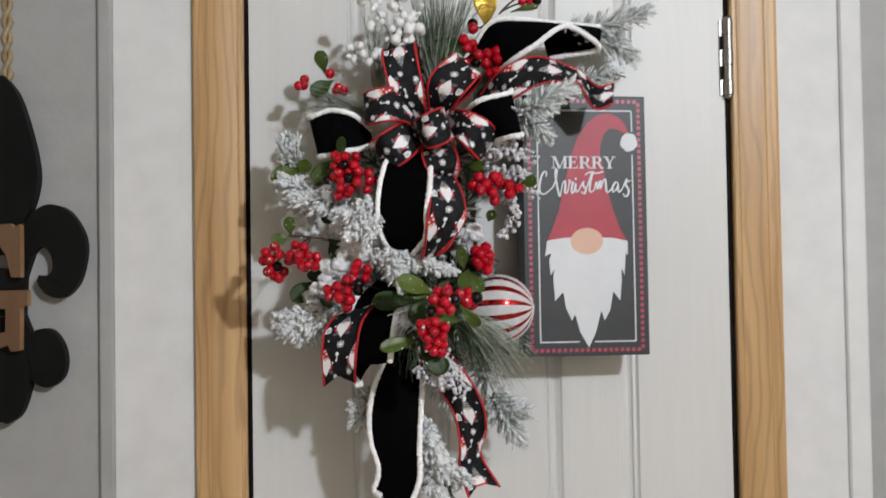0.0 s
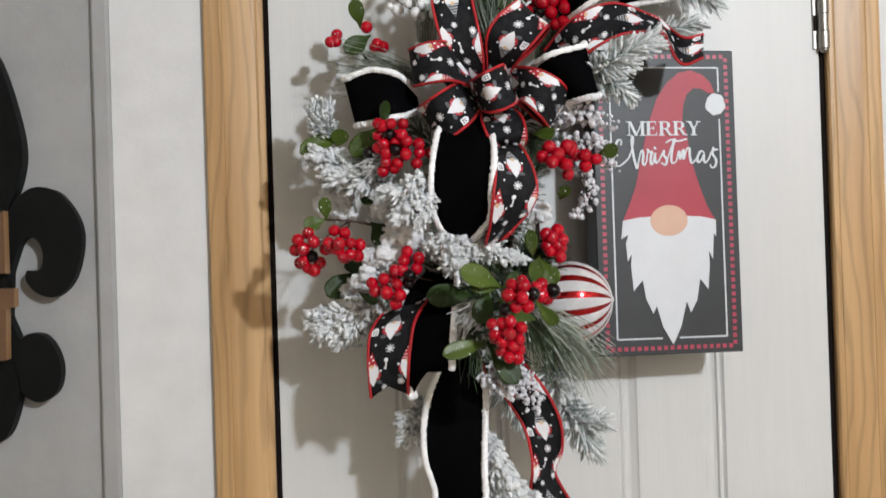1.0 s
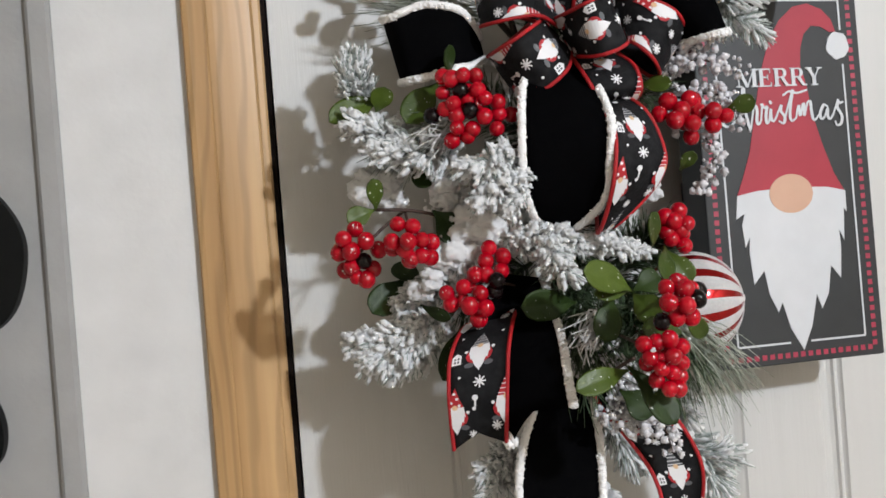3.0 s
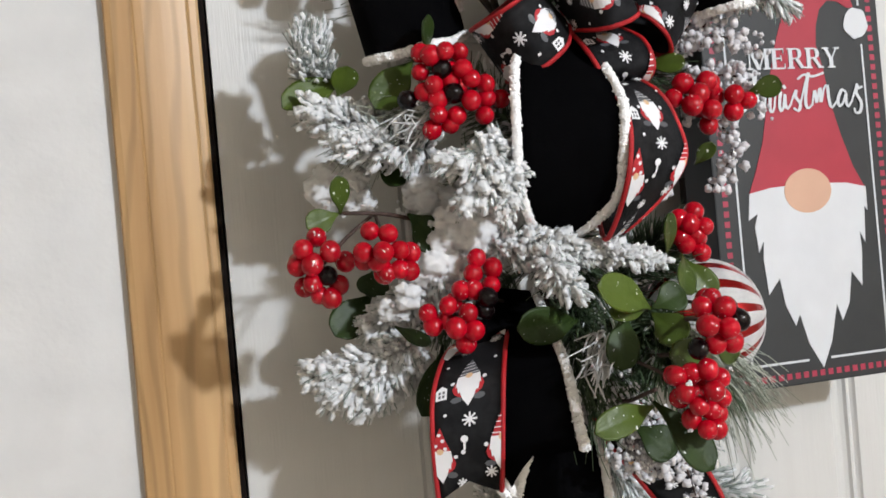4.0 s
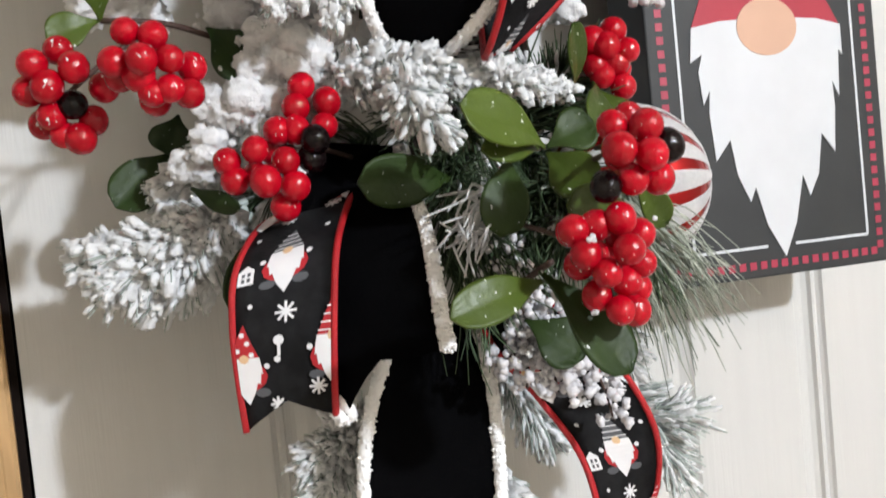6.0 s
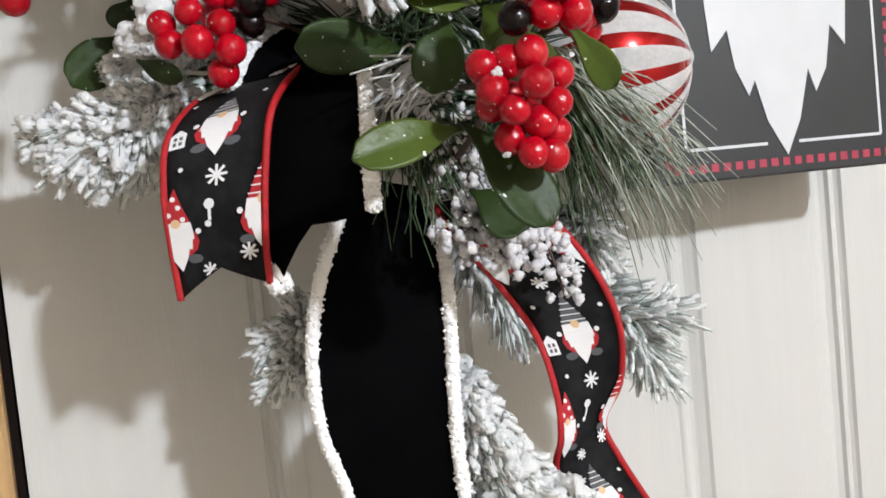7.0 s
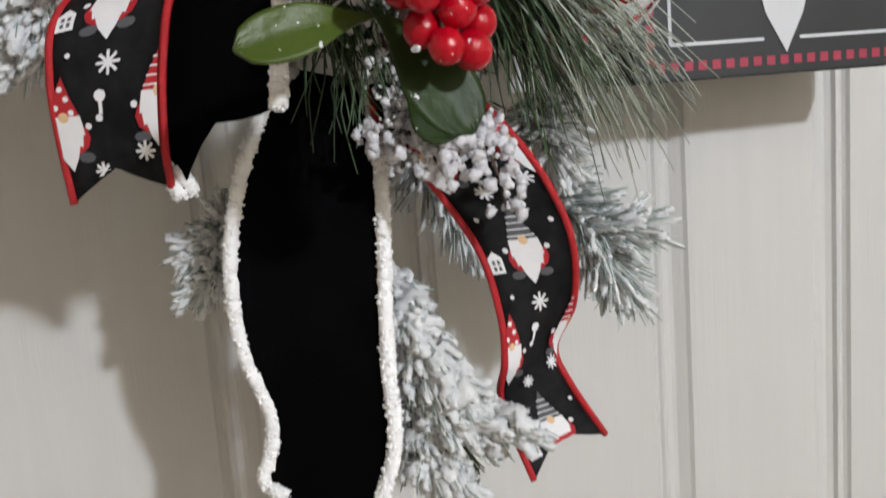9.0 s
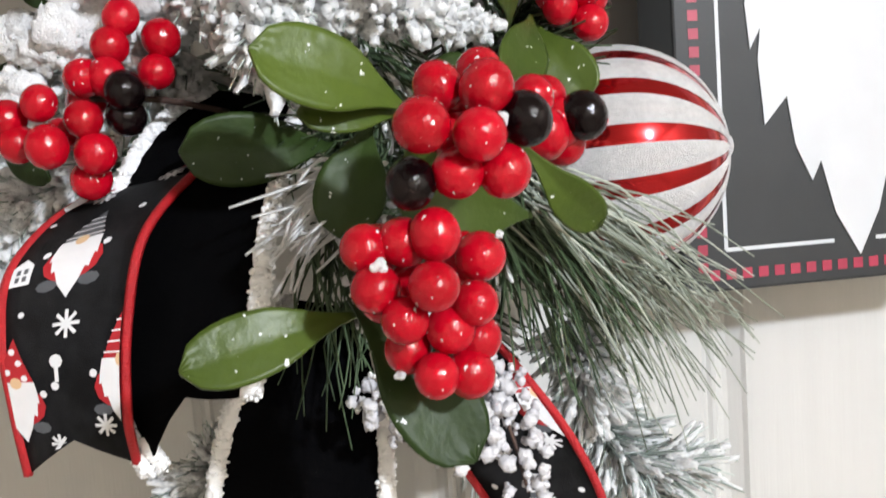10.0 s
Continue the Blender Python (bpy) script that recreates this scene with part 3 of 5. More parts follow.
def serif_letter(ch, x, w, h, z, k):
    """One roman capital: heavy and light stems, flat serifs, and a round bowl on the R."""
    g = Geo()
    fat, fine, foot = 0.0033, 0.0011, 0.0012
    y = -0.0010 - 0.00003 * k

    def slab_to(x0, z0, x1, z1, t):
        vs = [(x + x0 * w - t / 2, z + z0 * h), (x + x0 * w + t / 2, z + z0 * h), (x + x1 * w + t / 2, z + z1 * h), (x + x1 * w - t / 2, z + z1 * h)]
        prism(g, vs, y - 0.00001 * len(g.f), 0.0004)

    def serif(x0, z0, t):
        slab_to(x0, z0, x0, z0 + foot / h, t)

    def arm(x0, x1, z0, tick):
        lo, hi = x + x0 * w, x + x1 * w
        prism(g, [(lo, z + z0 * h), (hi, z + z0 * h), (hi, z + z0 * h + fine), (lo, z + z0 * h + fine)], y - 0.00001 * len(g.f), 0.0004)
        if tick:
            up = z + z0 * h + (0.0 if tick > 0 else fine)
            prism(g, [(hi - 0.0010, up), (hi, up), (hi, up + tick * 0.0038), (hi - 0.0005, up + tick * 0.0038)], y - 0.00001 * len(g.f), 0.0004)

    last = 1 - foot / h
    if ch == "M":
        slab_to(0.10, 0, 0.10, 1, fine)
        slab_to(0.14, 1, 0.50, 0, fat * 0.95)
        slab_to(0.86, 1, 0.50, 0, fine * 1.2)
        slab_to(0.86, 0, 0.86, 1, fat)
        for at, z0, t in ((0.10, 0, 0.0050), (0.86, 0, 0.0062), (0.06, last, 0.0050), (0.90, last, 0.0058)):
            serif(at, z0, t)
    if ch == "E":
        slab_to(0.22, 0, 0.22, 1, fat)
        arm(0.02, 0.92, 0, 1)
        arm(0.02, 0.86, 1 - fine / h, -1)
        arm(0.22, 0.66, 0.48, 0)
        slab_to(0.66, 0.38, 0.66, 0.66, 0.0009)
    if ch == "R":
        slab_to(0.20, 0, 0.20, 1, fat)
        serif(0.20, 0, 0.0060)
        arm(0.0, 0.55, 1 - fine / h, 0)
        arm(0.2, 0.55, 0.46, 0)
        ring = []
        for out in (1, 0):
            for i in range(9):
                a = math.pi * (i / 8 - 0.5) * (1 if out else -1)
                rx = (0.30 * w if out else 0.30 * w - fat * 0.95)
                rz = (0.27 * h if out else 0.27 * h - fine)
                ring.append((x + 0.55 * w + rx * math.cos(a) - (0 if out else 0.0), z + 0.73 * h + rz * math.sin(a)))
        prism(g, ring, y - 0.00001 * len(g.f), 0.0004)
        slab_to(0.52, 0.48, 0.84, 0.02, fat * 0.95)
        serif(0.90, 0, 0.0042)
    if ch == "Y":
        slab_to(0.50, 0, 0.50, 0.48, fat)
        slab_to(0.50, 0.42, 0.16, 1, fat * 0.95)
        slab_to(0.52, 0.42, 0.86, 1, fine * 1.2)
        for at, z0, t in ((0.50, 0, 0.0064), (0.16, last, 0.0058), (0.86, last, 0.0048)):
            serif(at, z0, t)
    return sign_part("letter", g, SIGN_WHITE)


mx, mz = su(320, 338)
pen = -0.0420
for k, (ch, wide) in enumerate((("M", 0.0185), ("E", 0.0130), ("R", 0.0142), ("R", 0.0142), ("Y", 0.0142))):
    serif_letter(ch, mx + pen, wide, 0.0148, mz, k)
    pen += wide + 0.0011
# the script word, in hundredths of its height, from the foot line up
cx, cz = su(322, 452)


def script_letter(k, *strokes):
    return ribbon_strokes(strokes, "script_letter", "white brush-script letter", 0.000182, (cx, cz), 0.0027, 0.0017, k)


script_letter(0, [(-272, 128), (-268, 150), (-284, 158), (-306, 118), (-318, 55), (-312, 18), (-286, 10), (-252, 32), (-222, 62)])
script_letter(1, [(-226, 58), (-206, 110), (-196, 168), (-204, 176), (-208, 140), (-200, 70), (-182, -6), (-172, 30), (-158, 84), (-147, 98), (-142, 70), (-147, 30), (-138, 12), (-124, 36)])
script_letter(2, [(-124, 36), (-114, 96), (-118, 106), (-104, 86), (-90, 92), (-98, 60), (-100, 30), (-94, 16), (-82, 32)])
script_letter(3, [(-84, 32), (-72, 84), (-74, 44), (-64, 24), (-46, 46)], [(-73, 112), (-71, 108)])
script_letter(4, [(-46, 46), (-18, 98), (-22, 70), (-4, 42), (-14, 14), (-34, 24)])
script_letter(5, [(-6, 30), (16, 90), (48, 168), (30, 100), (22, 42), (32, 22), (54, 38)], [(-4, 140), (26, 156), (66, 148), (116, 160)])
script_letter(6, [(54, 38), (70, 94), (76, 42), (90, 92), (98, 98), (96, 42), (116, 100), (132, 108), (134, 60), (144, 22), (172, 46)])
script_letter(7, [(218, 82), (200, 90), (178, 52), (184, 26), (202, 40), (218, 76), (216, 42), (226, 24), (246, 46)])
script_letter(8, [(246, 46), (276, 108), (270, 76), (290, 38), (282, 2), (260, -4), (254, 12)], [(276, 108), (284, 96), (300, 100)])


# ---- the christmas swag: everything on it moves together ----
swag = thing("christmas_swag", (-0.03, 0, 1.72), "snowy pine door swag with red berries, velvet and printed ribbon bow", "door swag")
rng = random.Random(7)


def jitter(k):
    return Vector((rng.uniform(-k, k), rng.uniform(-k, k), rng.uniform(-k, k)))


def crust(geo, pts, r, sides=7):
    """A knobbly crust of flocking along a needle, thicker towards its blunt end."""
    n = len(pts) - 1
    up = Vector((0.3, -0.8, 0.5))
    t = (pts[-1] - pts[0]).normalized()
    a = t.cross(up).normalized()
    b = t.cross(a)
    vs, fs = [], []
    for i, p in enumerate(pts):
        u = i / n
        w = r * (0.72 + 0.28 * math.sin(math.pi * (0.15 + 0.6 * u))) * (0.7 if i in (0, n) else 1.0)
        for k in range(sides):
            q = 2 * math.pi * k / sides
            vs.append(p + (a * math.cos(q) + b * math.sin(q)) * (w * rng.uniform(0.4, 1.6)) + t * (w * rng.uniform(-0.5, 0.5)))
    for i in range(n):
        for k in range(sides):
            j = (k + 1) % sides
            fs.append((i * sides + k, i * sides + j, (i + 1) * sides + j, (i + 1) * sides + k))
    fs.append(tuple(range(sides))[::-1])
    fs.append(tuple(n * sides + k for k in range(sides)))
    geo.add(vs, fs)


def sprig(stem, n=110, length=0.022, thick=0.0017, flock=0.85, label="", bend=0.5, bare=0.08, material=None, name="pine_sprig", fan=60):
    """A short-needled pine tip: a stem, green needles round it, and a knobbly coat of white flocking on most of them, open enough to see in between."""
    line = spline(stem, 24)
    gg, gw = Geo(), Geo()
    tube(gg, line, lambda u: 0.0022 * (1 - 0.6 * u), 6)
    count = int(n * (2.0 if flock > 0.5 else 2.6))
    for i in range(count):
        s = bare + (1 - bare) * (i + rng.random()) / count
        k = min(23, int(s * 24))
        p = line[k].lerp(line[k + 1], s * 24 - k)
        t = (line[k + 1] - line[k]).normalized()
        a = t.orthogonal().normalized()
        b = t.cross(a)
        w = rng.uniform(0, 2 * math.pi)
        ang = radians(fan * (1 - 0.6 * s ** 2) + rng.uniform(-16, 16))
        d = (t * math.cos(ang) + (a * math.cos(w) + b * math.sin(w)) * math.sin(ang)).normalized()
        whole = 1.15 * length * rng.uniform(0.65, 1.12) * (1 - 0.25 * s)
        laden = rng.random() < flock
        c = spline([p, p + d * whole * 0.5 + jitter(0.1 * whole * bend), p + d * whole + Vector((0, 0, -0.10 * whole))], 5)
        for _ in range(2):
            o, f = jitter(0.0010), jitter(0.14 * whole)
            tube(gg, [pt + o + f * (j / 5) for j, pt in enumerate(c)], lambda u: 0.00055 * (1 - 0.4 * u), 3, False)
        if laden:
            start = rng.choice((0.0, 0.0, 0.1, 0.3))
            r0 = thick * rng.uniform(0.55, 1.0)
            lift = Vector((0.3, -0.5, 0.8)) * (0.35 * r0)
            crust(gw, [c[0].lerp(c[-1], start + (1.04 - start) * x / 6) + lift + jitter(r0 * 0.3) for x in range(7)], r0)
            if flock > 0.85 and i % 3 == 0:
                # flocking that has caked neighbouring needles together
                wide = r0 * rng.uniform(1.5, 2.1)
                lo, hi = rng.uniform(0.1, 0.35), rng.uniform(0.7, 0.98)
                crust(gw, [c[0].lerp(c[-1], lo + (hi - lo) * x / 5) + lift + jitter(wide * 0.45) for x in range(6)], wide, 8)
    ob = part(name, gg, material or (TEAL if flock > 0.5 else NEEDLE), swag, label)
    if gw.v:
        part("flocking", gw, FLOCK, ob, "white snow flocking")
    return ob


def long_needles(base, aims, n, length, spread=0.2, material=None, label="", droop=0.12, r=0.00055, name="needle_tuft"):
    """A tuft of long thin pine needles that leave one place and fan out between the given aims."""
    g = Geo()
    base = Vector(base)
    for i in range(n):
        u = rng.random() * (len(aims) - 1)
        k = min(int(u), len(aims) - 2) if len(aims) > 1 else 0
        aim = Vector(aims[k]).lerp(Vector(aims[min(k + 1, len(aims) - 1)]), u - k)
        d = (aim - base).normalized() + jitter(spread)
        d.normalize()
        ln_ = length * rng.uniform(0.55, 1.1)
        p = base + jitter(0.008)
        q = [p, p + d * ln_ * 0.5 + jitter(0.004), p + d * ln_ + Vector((0, 0, -droop * ln_ * rng.random())) + jitter(0.006)]
        tube(g, spline(q, 4), lambda w: r * (1 - 0.5 * w), 3, False)
    return part(name, g, material or NEEDLE, swag, label)


def snow_clump(at, r, n, label="clump of white artificial snow", name="snow_clump"):
    """Cottony snow: a few lumps that run together, rough on the surface, with crumbs round them."""
    g = Geo()
    at = Vector(at)
    for i in range(7):
        d = jitter(1.0) * (0.0 if i == 0 else 0.62)
        o = at + Vector((d.x * r, d.y * r * 0.4, d.z * r * 0.75))
        size = r * rng.uniform(0.45, 0.7)
        k = len(g.v)
        ball(g, o, size, 30, 20, squash=(1.0, 0.7, 0.85))
        for j in range(k, len(g.v)):
            e = Vector(g.v[j]) - o
            q = Vector(g.v[j])
            g.v[j] = tuple(o + e * (1 + 0.34 * noise.noise(q * 170) + 0.26 * noise.noise(q * 420) + 0.14 * noise.noise(q * 1100)))
    for i in range(int(n * 0.25) if r > 0.008 else 0):
        d = jitter(1.0)
        ball(g, at + Vector((d.x * r, d.y * r * 0.4, d.z * r * 0.8)), r * rng.uniform(0.05, 0.15), 7, 5, squash=(rng.uniform(0.6, 1.5), 1, rng.uniform(0.6, 1.4)), lump=0.9)
    return part(name, g, SNOW, swag, label)


def bead_spray(stems, per, r, material, label, spread=0.009, name="bead_spray", each=6, lump=0.6):
    """Thin twigs set with many small beads."""
    gs, gb = Geo(), Geo()
    for st in stems:
        line = spline(st, per)
        tube(gs, line, 0.0007, 4)
        for p in line[1:]:
            for _ in range(each):
                ball(gb, p + jitter(spread), r * rng.choice((0.45, 0.6, 0.8, 1.0, 1.15)), 8, 6, lump=lump)
    ob = part(name, gs, TWIG, swag, label)
    tagged(part("glitter", gb, material, ob), kind="stuff")
    return ob


def leaf(base, tip, width, turn=0.0, dark=False, cup=0.18, material=None, name="leaf"):
    """One thick oval leaf with a rounded tip, a midrib crease and a gentle arch; turn rolls it about its length."""
    a, b = Vector(base), Vector(tip)
    ax = (b - a)
    ln_ = ax.length
    ax.normalize()
    side = ax.cross(Vector((0, -1, 0.15))).normalized()
    side = (Matrix.Rotation(radians(turn), 3, ax) @ side).normalized()
    nor = side.cross(ax).normalized()
    nu, nv = 14, 12
    top, bot = [], []
    for i in range(nu + 1):
        u = i / nu
        w = width / 2 * (max(0.0, math.sin(math.pi * u ** 1.8)) ** 0.5) * min(1.0, 0.25 + 1.6 * u) + 0.0006
        arch = 0.10 * ln_ * math.sin(math.pi * u)
        for j in range(nv + 1):
            v = 2 * j / nv - 1
            p = a + ax * (u * ln_) + side * (v * w) + nor * (arch - cup * w * (1 - abs(v)) - 0.05 * w * math.cos(9 * u) * abs(v) + (0.00026 if j % 2 else 0.0))
            top.append(p + nor * 0.0004)
            bot.append(p - nor * 0.0004)
    n = len(top)
    fs = []
    for i in range(nu):
        for j in range(nv):
            q = i * (nv + 1) + j
            fs.append((q, q + 1, q + nv + 2, q + nv + 1))
            fs.append((n + q, n + q + nv + 1, n + q + nv + 2, n + q + 1))
    rim = [j for j in range(nv + 1)] + [i * (nv + 1) + nv for i in range(1, nu + 1)] + [nu * (nv + 1) + j for j in range(nv - 1, -1, -1)] + [i * (nv + 1) for i in range(nu - 1, 0, -1)]
    for x, y in zip(rim, rim[1:] + rim[:1]):
        fs.append((x, n + x, n + y, y))
    g = Geo()
    g.add(top + bot, fs)
    ob = part(name, g, material or (LEAF_DARK if dark else LEAF), swag)
    return ob


def leaf_snow(pairs):
    """Flecks of snow that stick to leaves and berries."""
    g = Geo()
    for at, k, r in pairs:
        for _ in range(k):
            ball(g, Vector(at) + Vector((rng.uniform(-r, r), rng.uniform(-0.001, 0.001), rng.uniform(-r, r))), rng.uniform(0.0003, 0.0009), 6, 4, lump=0.6)
    return tagged(part("snow_dust", g, SNOW, swag), kind="stuff")


bg = Geo()
ball(bg, (0, 0, 0), 1.0, 20, 14)
BERRY_MESH = bg.mesh("berry", BERRY)
bg = Geo()
ball(bg, (0, 0, 0), 1.0, 20, 14)
DARK_MESH = bg.mesh("dark_berry", BERRY_DARK)


def cluster(root, red, black=(), r=0.0060, fill=0, label=""):
    """A bunch of wired berries: thin stems that leave a root, and a berry on each."""
    g = Geo()
    root = Vector(root)
    red = [Vector(p) for p in red]
    mid_ = sum(red, Vector()) / len(red)
    back = [mid_ + Vector((rng.uniform(-1, 1) * 0.012, 0.008 + rng.random() * 0.008, rng.uniform(-1, 1) * 0.012)) for _ in range(fill)]
    spots = [(p + Vector((0, rng.uniform(-0.0035, 0.0035), 0)), BERRY_MESH, "berry") for p in red + back]
    spots += [(Vector(p), DARK_MESH, "dark_berry") for p in black]
    tube(g, spline([root, root.lerp(mid_, 0.5) + Vector((0, 0.003, 0.002)), mid_ + Vector((0, 0.004, 0))], 8), 0.0011, 6)
    ob = part("berry_pick", g, TWIG, swag, label or "bunch of glossy red berries with a few black ones")
    for p, me, nm in spots:
        b = new(nm, me)
        b.parent = ob
        b.location = p
        k = r * rng.uniform(0.96, 1.14)
        b.scale = (k, k, k * rng.uniform(0.95, 1.08))
        b.rotation_euler = (rng.uniform(-0.5, 0.5), rng.uniform(-0.5, 0.5), rng.uniform(0, 6))
    return ob


# ---- ribbons ----
class Band:
    """A ribbon's surface: rows of a left and a right edge point, smoothed, with u in metres along it and v from -1 to 1 across."""

    def __init__(self, rows, n=64):
        self.n = n
        mids = [(Vector(a) + Vector(b)) / 2 for a, b in rows]
        lf, rt = self.even([r[0] for r in rows], mids), self.even([r[1] for r in rows], mids)
        self.l, self.r = lf, rt
        self.run = [0.0]
        for i in range(n):
            self.run.append(self.run[-1] + ((lf[i + 1] + rt[i + 1]) / 2 - (lf[i] + rt[i]) / 2).length)
        self.length = self.run[-1]
        self.nor = []
        for i in range(n + 1):
            t = (lf[min(i + 1, n)] + rt[min(i + 1, n)] - lf[max(i - 1, 0)] - rt[max(i - 1, 0)])
            s = rt[i] - lf[i]
            self.nor.append(s.cross(t).normalized())
        if sum(q.y for q in self.nor[n // 6:n // 2]) > 0:
            self.nor = [-q for q in self.nor]

    def even(self, pts, mids):
        """Smooth points by the row number, the same for both edges."""
        pts = [Vector(p) for p in pts]
        ext = [pts[0] * 2 - pts[1], *pts, pts[-1] * 2 - pts[-2]]
        run = [0.0]
        for a, b in zip(mids, mids[1:]):
            run.append(run[-1] + (b - a).length)
        out = []
        for i in range(self.n + 1):
            s = run[-1] * i / self.n
            k = max(j for j in range(len(run) - 1) if run[j] <= s + 1e-9)
            t = (s - run[k]) / max(1e-9, run[k + 1] - run[k])
            a, b, c, d = ext[k:k + 4]
            out.append(0.5 * ((2 * b) + (c - a) * t + (2 * a - 5 * b + 4 * c - d) * t * t + (3 * b - a - 3 * c + d) * t ** 3))
        return out

    def at(self, u, v, lift=0.0):
        u = max(0.0, min(self.length, u))
        k = max(0, min(self.n - 1, next((i for i in range(self.n) if self.run[i + 1] >= u), self.n - 1)))
        t = (u - self.run[k]) / max(1e-9, self.run[k + 1] - self.run[k])
        a = self.l[k].lerp(self.l[k + 1], t)
        b = self.r[k].lerp(self.r[k + 1], t)
        return a.lerp(b, (v + 1) / 2) + self.nor[k].lerp(self.nor[k + 1], t) * lift


def clip(poly, axis, limit, keep_more):
    out = []
    for a, b in zip(poly, poly[1:] + poly[:1]):
        ina, inb = ((p[axis] >= limit) == keep_more or p[axis] == limit for p in (a, b))
        if ina:
            out.append(a)
        if ina != inb:
            t = (limit - a[axis]) / (b[axis] - a[axis])
            out.append((a[0] + (b[0] - a[0]) * t, a[1] + (b[1] - a[1]) * t))
    return out


def motifs(period_at, mirror):
    """The print of one repeat, as shapes in (along, across) metres, each with an ink: 0 white, 1 red, 2 grey, 3 tan."""
    s = -1 if mirror else 1
    out = []

    def put(ink, pts, u0, v0):
        out.append((ink, [(period_at + 1.2 * (u0 + u), s * 1.2 * (0.92 * v0 + v)) for u, v in pts]))

    def disc(ink, u0, v0, r, n=8):
        put(ink, [(r * math.sin(2 * math.pi * k / n), r * math.cos(2 * math.pi * k / n)) for k in range(n)], u0, v0)

    def flake(u0, v0, r):
        for k in range(4):
            a = math.pi * k / 4
            c, d = math.cos(a), math.sin(a)
            w = 0.00042
            put(0, [(r * c - w * d, r * d + w * c), (r * c + w * d, r * d - w * c), (-r * c + w * d, -r * d - w * c), (-r * c - w * d, -r * d + w * c)], u0, v0)

    def gnome(u0, v0, hat_ink, dots):
        put(1, [(0.0028 + 0.0052 * math.sin(k * 0.5236), 0.0070 * math.cos(k * 0.5236)) for k in range(12)], u0, v0)
        put(2, [(0.0082 + 0.0015 * math.sin(k * 0.7854), -0.0050 + 0.0026 * math.cos(k * 0.7854)) for k in range(8)], u0, v0)
        put(2, [(0.0082 + 0.0015 * math.sin(k * 0.7854), 0.0050 + 0.0026 * math.cos(k * 0.7854)) for k in range(8)], u0, v0)
        put(hat_ink, [(-0.003, -0.0048), (-0.0085, -0.0026), (-0.0150, 0.0004), (-0.0085, 0.0026), (-0.003, 0.0048)], u0, v0)
        if dots:
            for du, dv in ((-0.0115, -0.0002), (-0.0085, 0.0014), (-0.0062, -0.0020), (-0.0045, 0.0026)):
                disc(0, u0 + du, v0 + dv, 0.0009, 7)
        else:
            for k in range(4):
                w = 0.0044 - 0.0009 * k
                put(0, [(-0.0045 - 0.0022 * k, -w), (-0.0049 - 0.0022 * k, -w), (-0.0049 - 0.0022 * k, w), (-0.0045 - 0.0022 * k, w)], u0, v0)
        put(0, [(-0.0035, -0.0048), (-0.0005, -0.0053), (0.0022, -0.0056), (0.0018, -0.0050), (0.0052, -0.0044), (0.0048, -0.0036), (0.0082, -0.0024), (0.0118, 0.0002), (0.0080, 0.0026), (0.0050, 0.0036), (0.0054, 0.0045), (0.0018, 0.0050), (0.0023, 0.0056), (-0.0005, 0.0053), (-0.0035, 0.0048)], u0, v0)
        disc(3, u0 - 0.0032, v0, 0.0016)
        disc(0, u0 - 0.0004, v0 - 0.0076, 0.0010, 7)
        disc(0, u0 - 0.0004, v0 + 0.0076, 0.0010, 7)

    gnome(0.014, 0.000, 2, False)
    put(0, [(0.0, -0.0024), (-0.0022, 0.0), (0.0, 0.0024), (0.0052, 0.0024), (0.0052, -0.0024)], 0.0155, -0.0126)
    for du in (0.0008, 0.0028):
        for dv in (-0.0013, 0.0004):
            put(2, [(du, dv), (du, dv + 0.0010), (du + 0.0014, dv + 0.0010), (du + 0.0014, dv)], 0.0155, -0.0126)
    flake(0.032, 0.001, 0.0033)
    gnome(0.049, -0.0135, 1, True)
    disc(0, 0.0405, -0.0015, 0.0017)
    put(0, [(0.0, -0.0005), (0.0045, -0.0005), (0.0045, 0.0005), (0.0, 0.0005)], 0.0410, -0.0015)
    disc(0, 0.0465, -0.0022, 0.0011)
    gnome(0.044, 0.0165, 1, False)
    flake(0.056, 0.0115, 0.0029)
    flake(0.061, -0.0030, 0.0025)
    disc(0, 0.0045, 0.0125, 0.0009, 7)
    disc(0, 0.0025, -0.0110, 0.0008, 7)
    disc(0, 0.0285, -0.0105, 0.0008, 7)
    return out


def band_mesh(b, notch=0.0, across=4, wave=0.0):
    """A thin cloth strip with a front and a back; notch cuts a swallowtail into its far end."""
    g = Geo()
    rows_ = []
    for side_ in (0.00035, -0.00035):
        for i in range(b.n + 1):
            for j in range(across + 1):
                v = 2 * j / across - 1
                u = b.run[i]
                if notch:
                    u = min(u, b.length - notch * (1 - abs(v))) if i > b.n * 0.5 else u
                p = b.at(u, v, side_)
                if wave and i > b.n * 0.9:
                    p.z -= wave * (i / b.n - 0.9) * 10 * (math.sin(math.pi * min(1.0, (v + 1) / 1.35)) - (0.45 if -0.2 < v - 0.7 < 0.2 else 0.0))
                rows_.append(p)
    half = (b.n + 1) * (across + 1)
    fs = []
    for i in range(b.n):
        for j in range(across):
            q = i * (across + 1) + j
            fs.append((q, q + 1, q + across + 2, q + across + 1))
            fs.append((half + q, half + q + across + 1, half + q + across + 2, half + q + 1))
    for i in range(b.n):
        for j in (0, across):
            q = i * (across + 1) + j
            fs.append((q, q + across + 1, half + q + across + 1, half + q))
    for j in range(across):
        for i in (0, b.n):
            q = i * (across + 1) + j
            fs.append((q, q + 1, half + q + 1, half + q))
    g.add(rows_, fs)
    return g


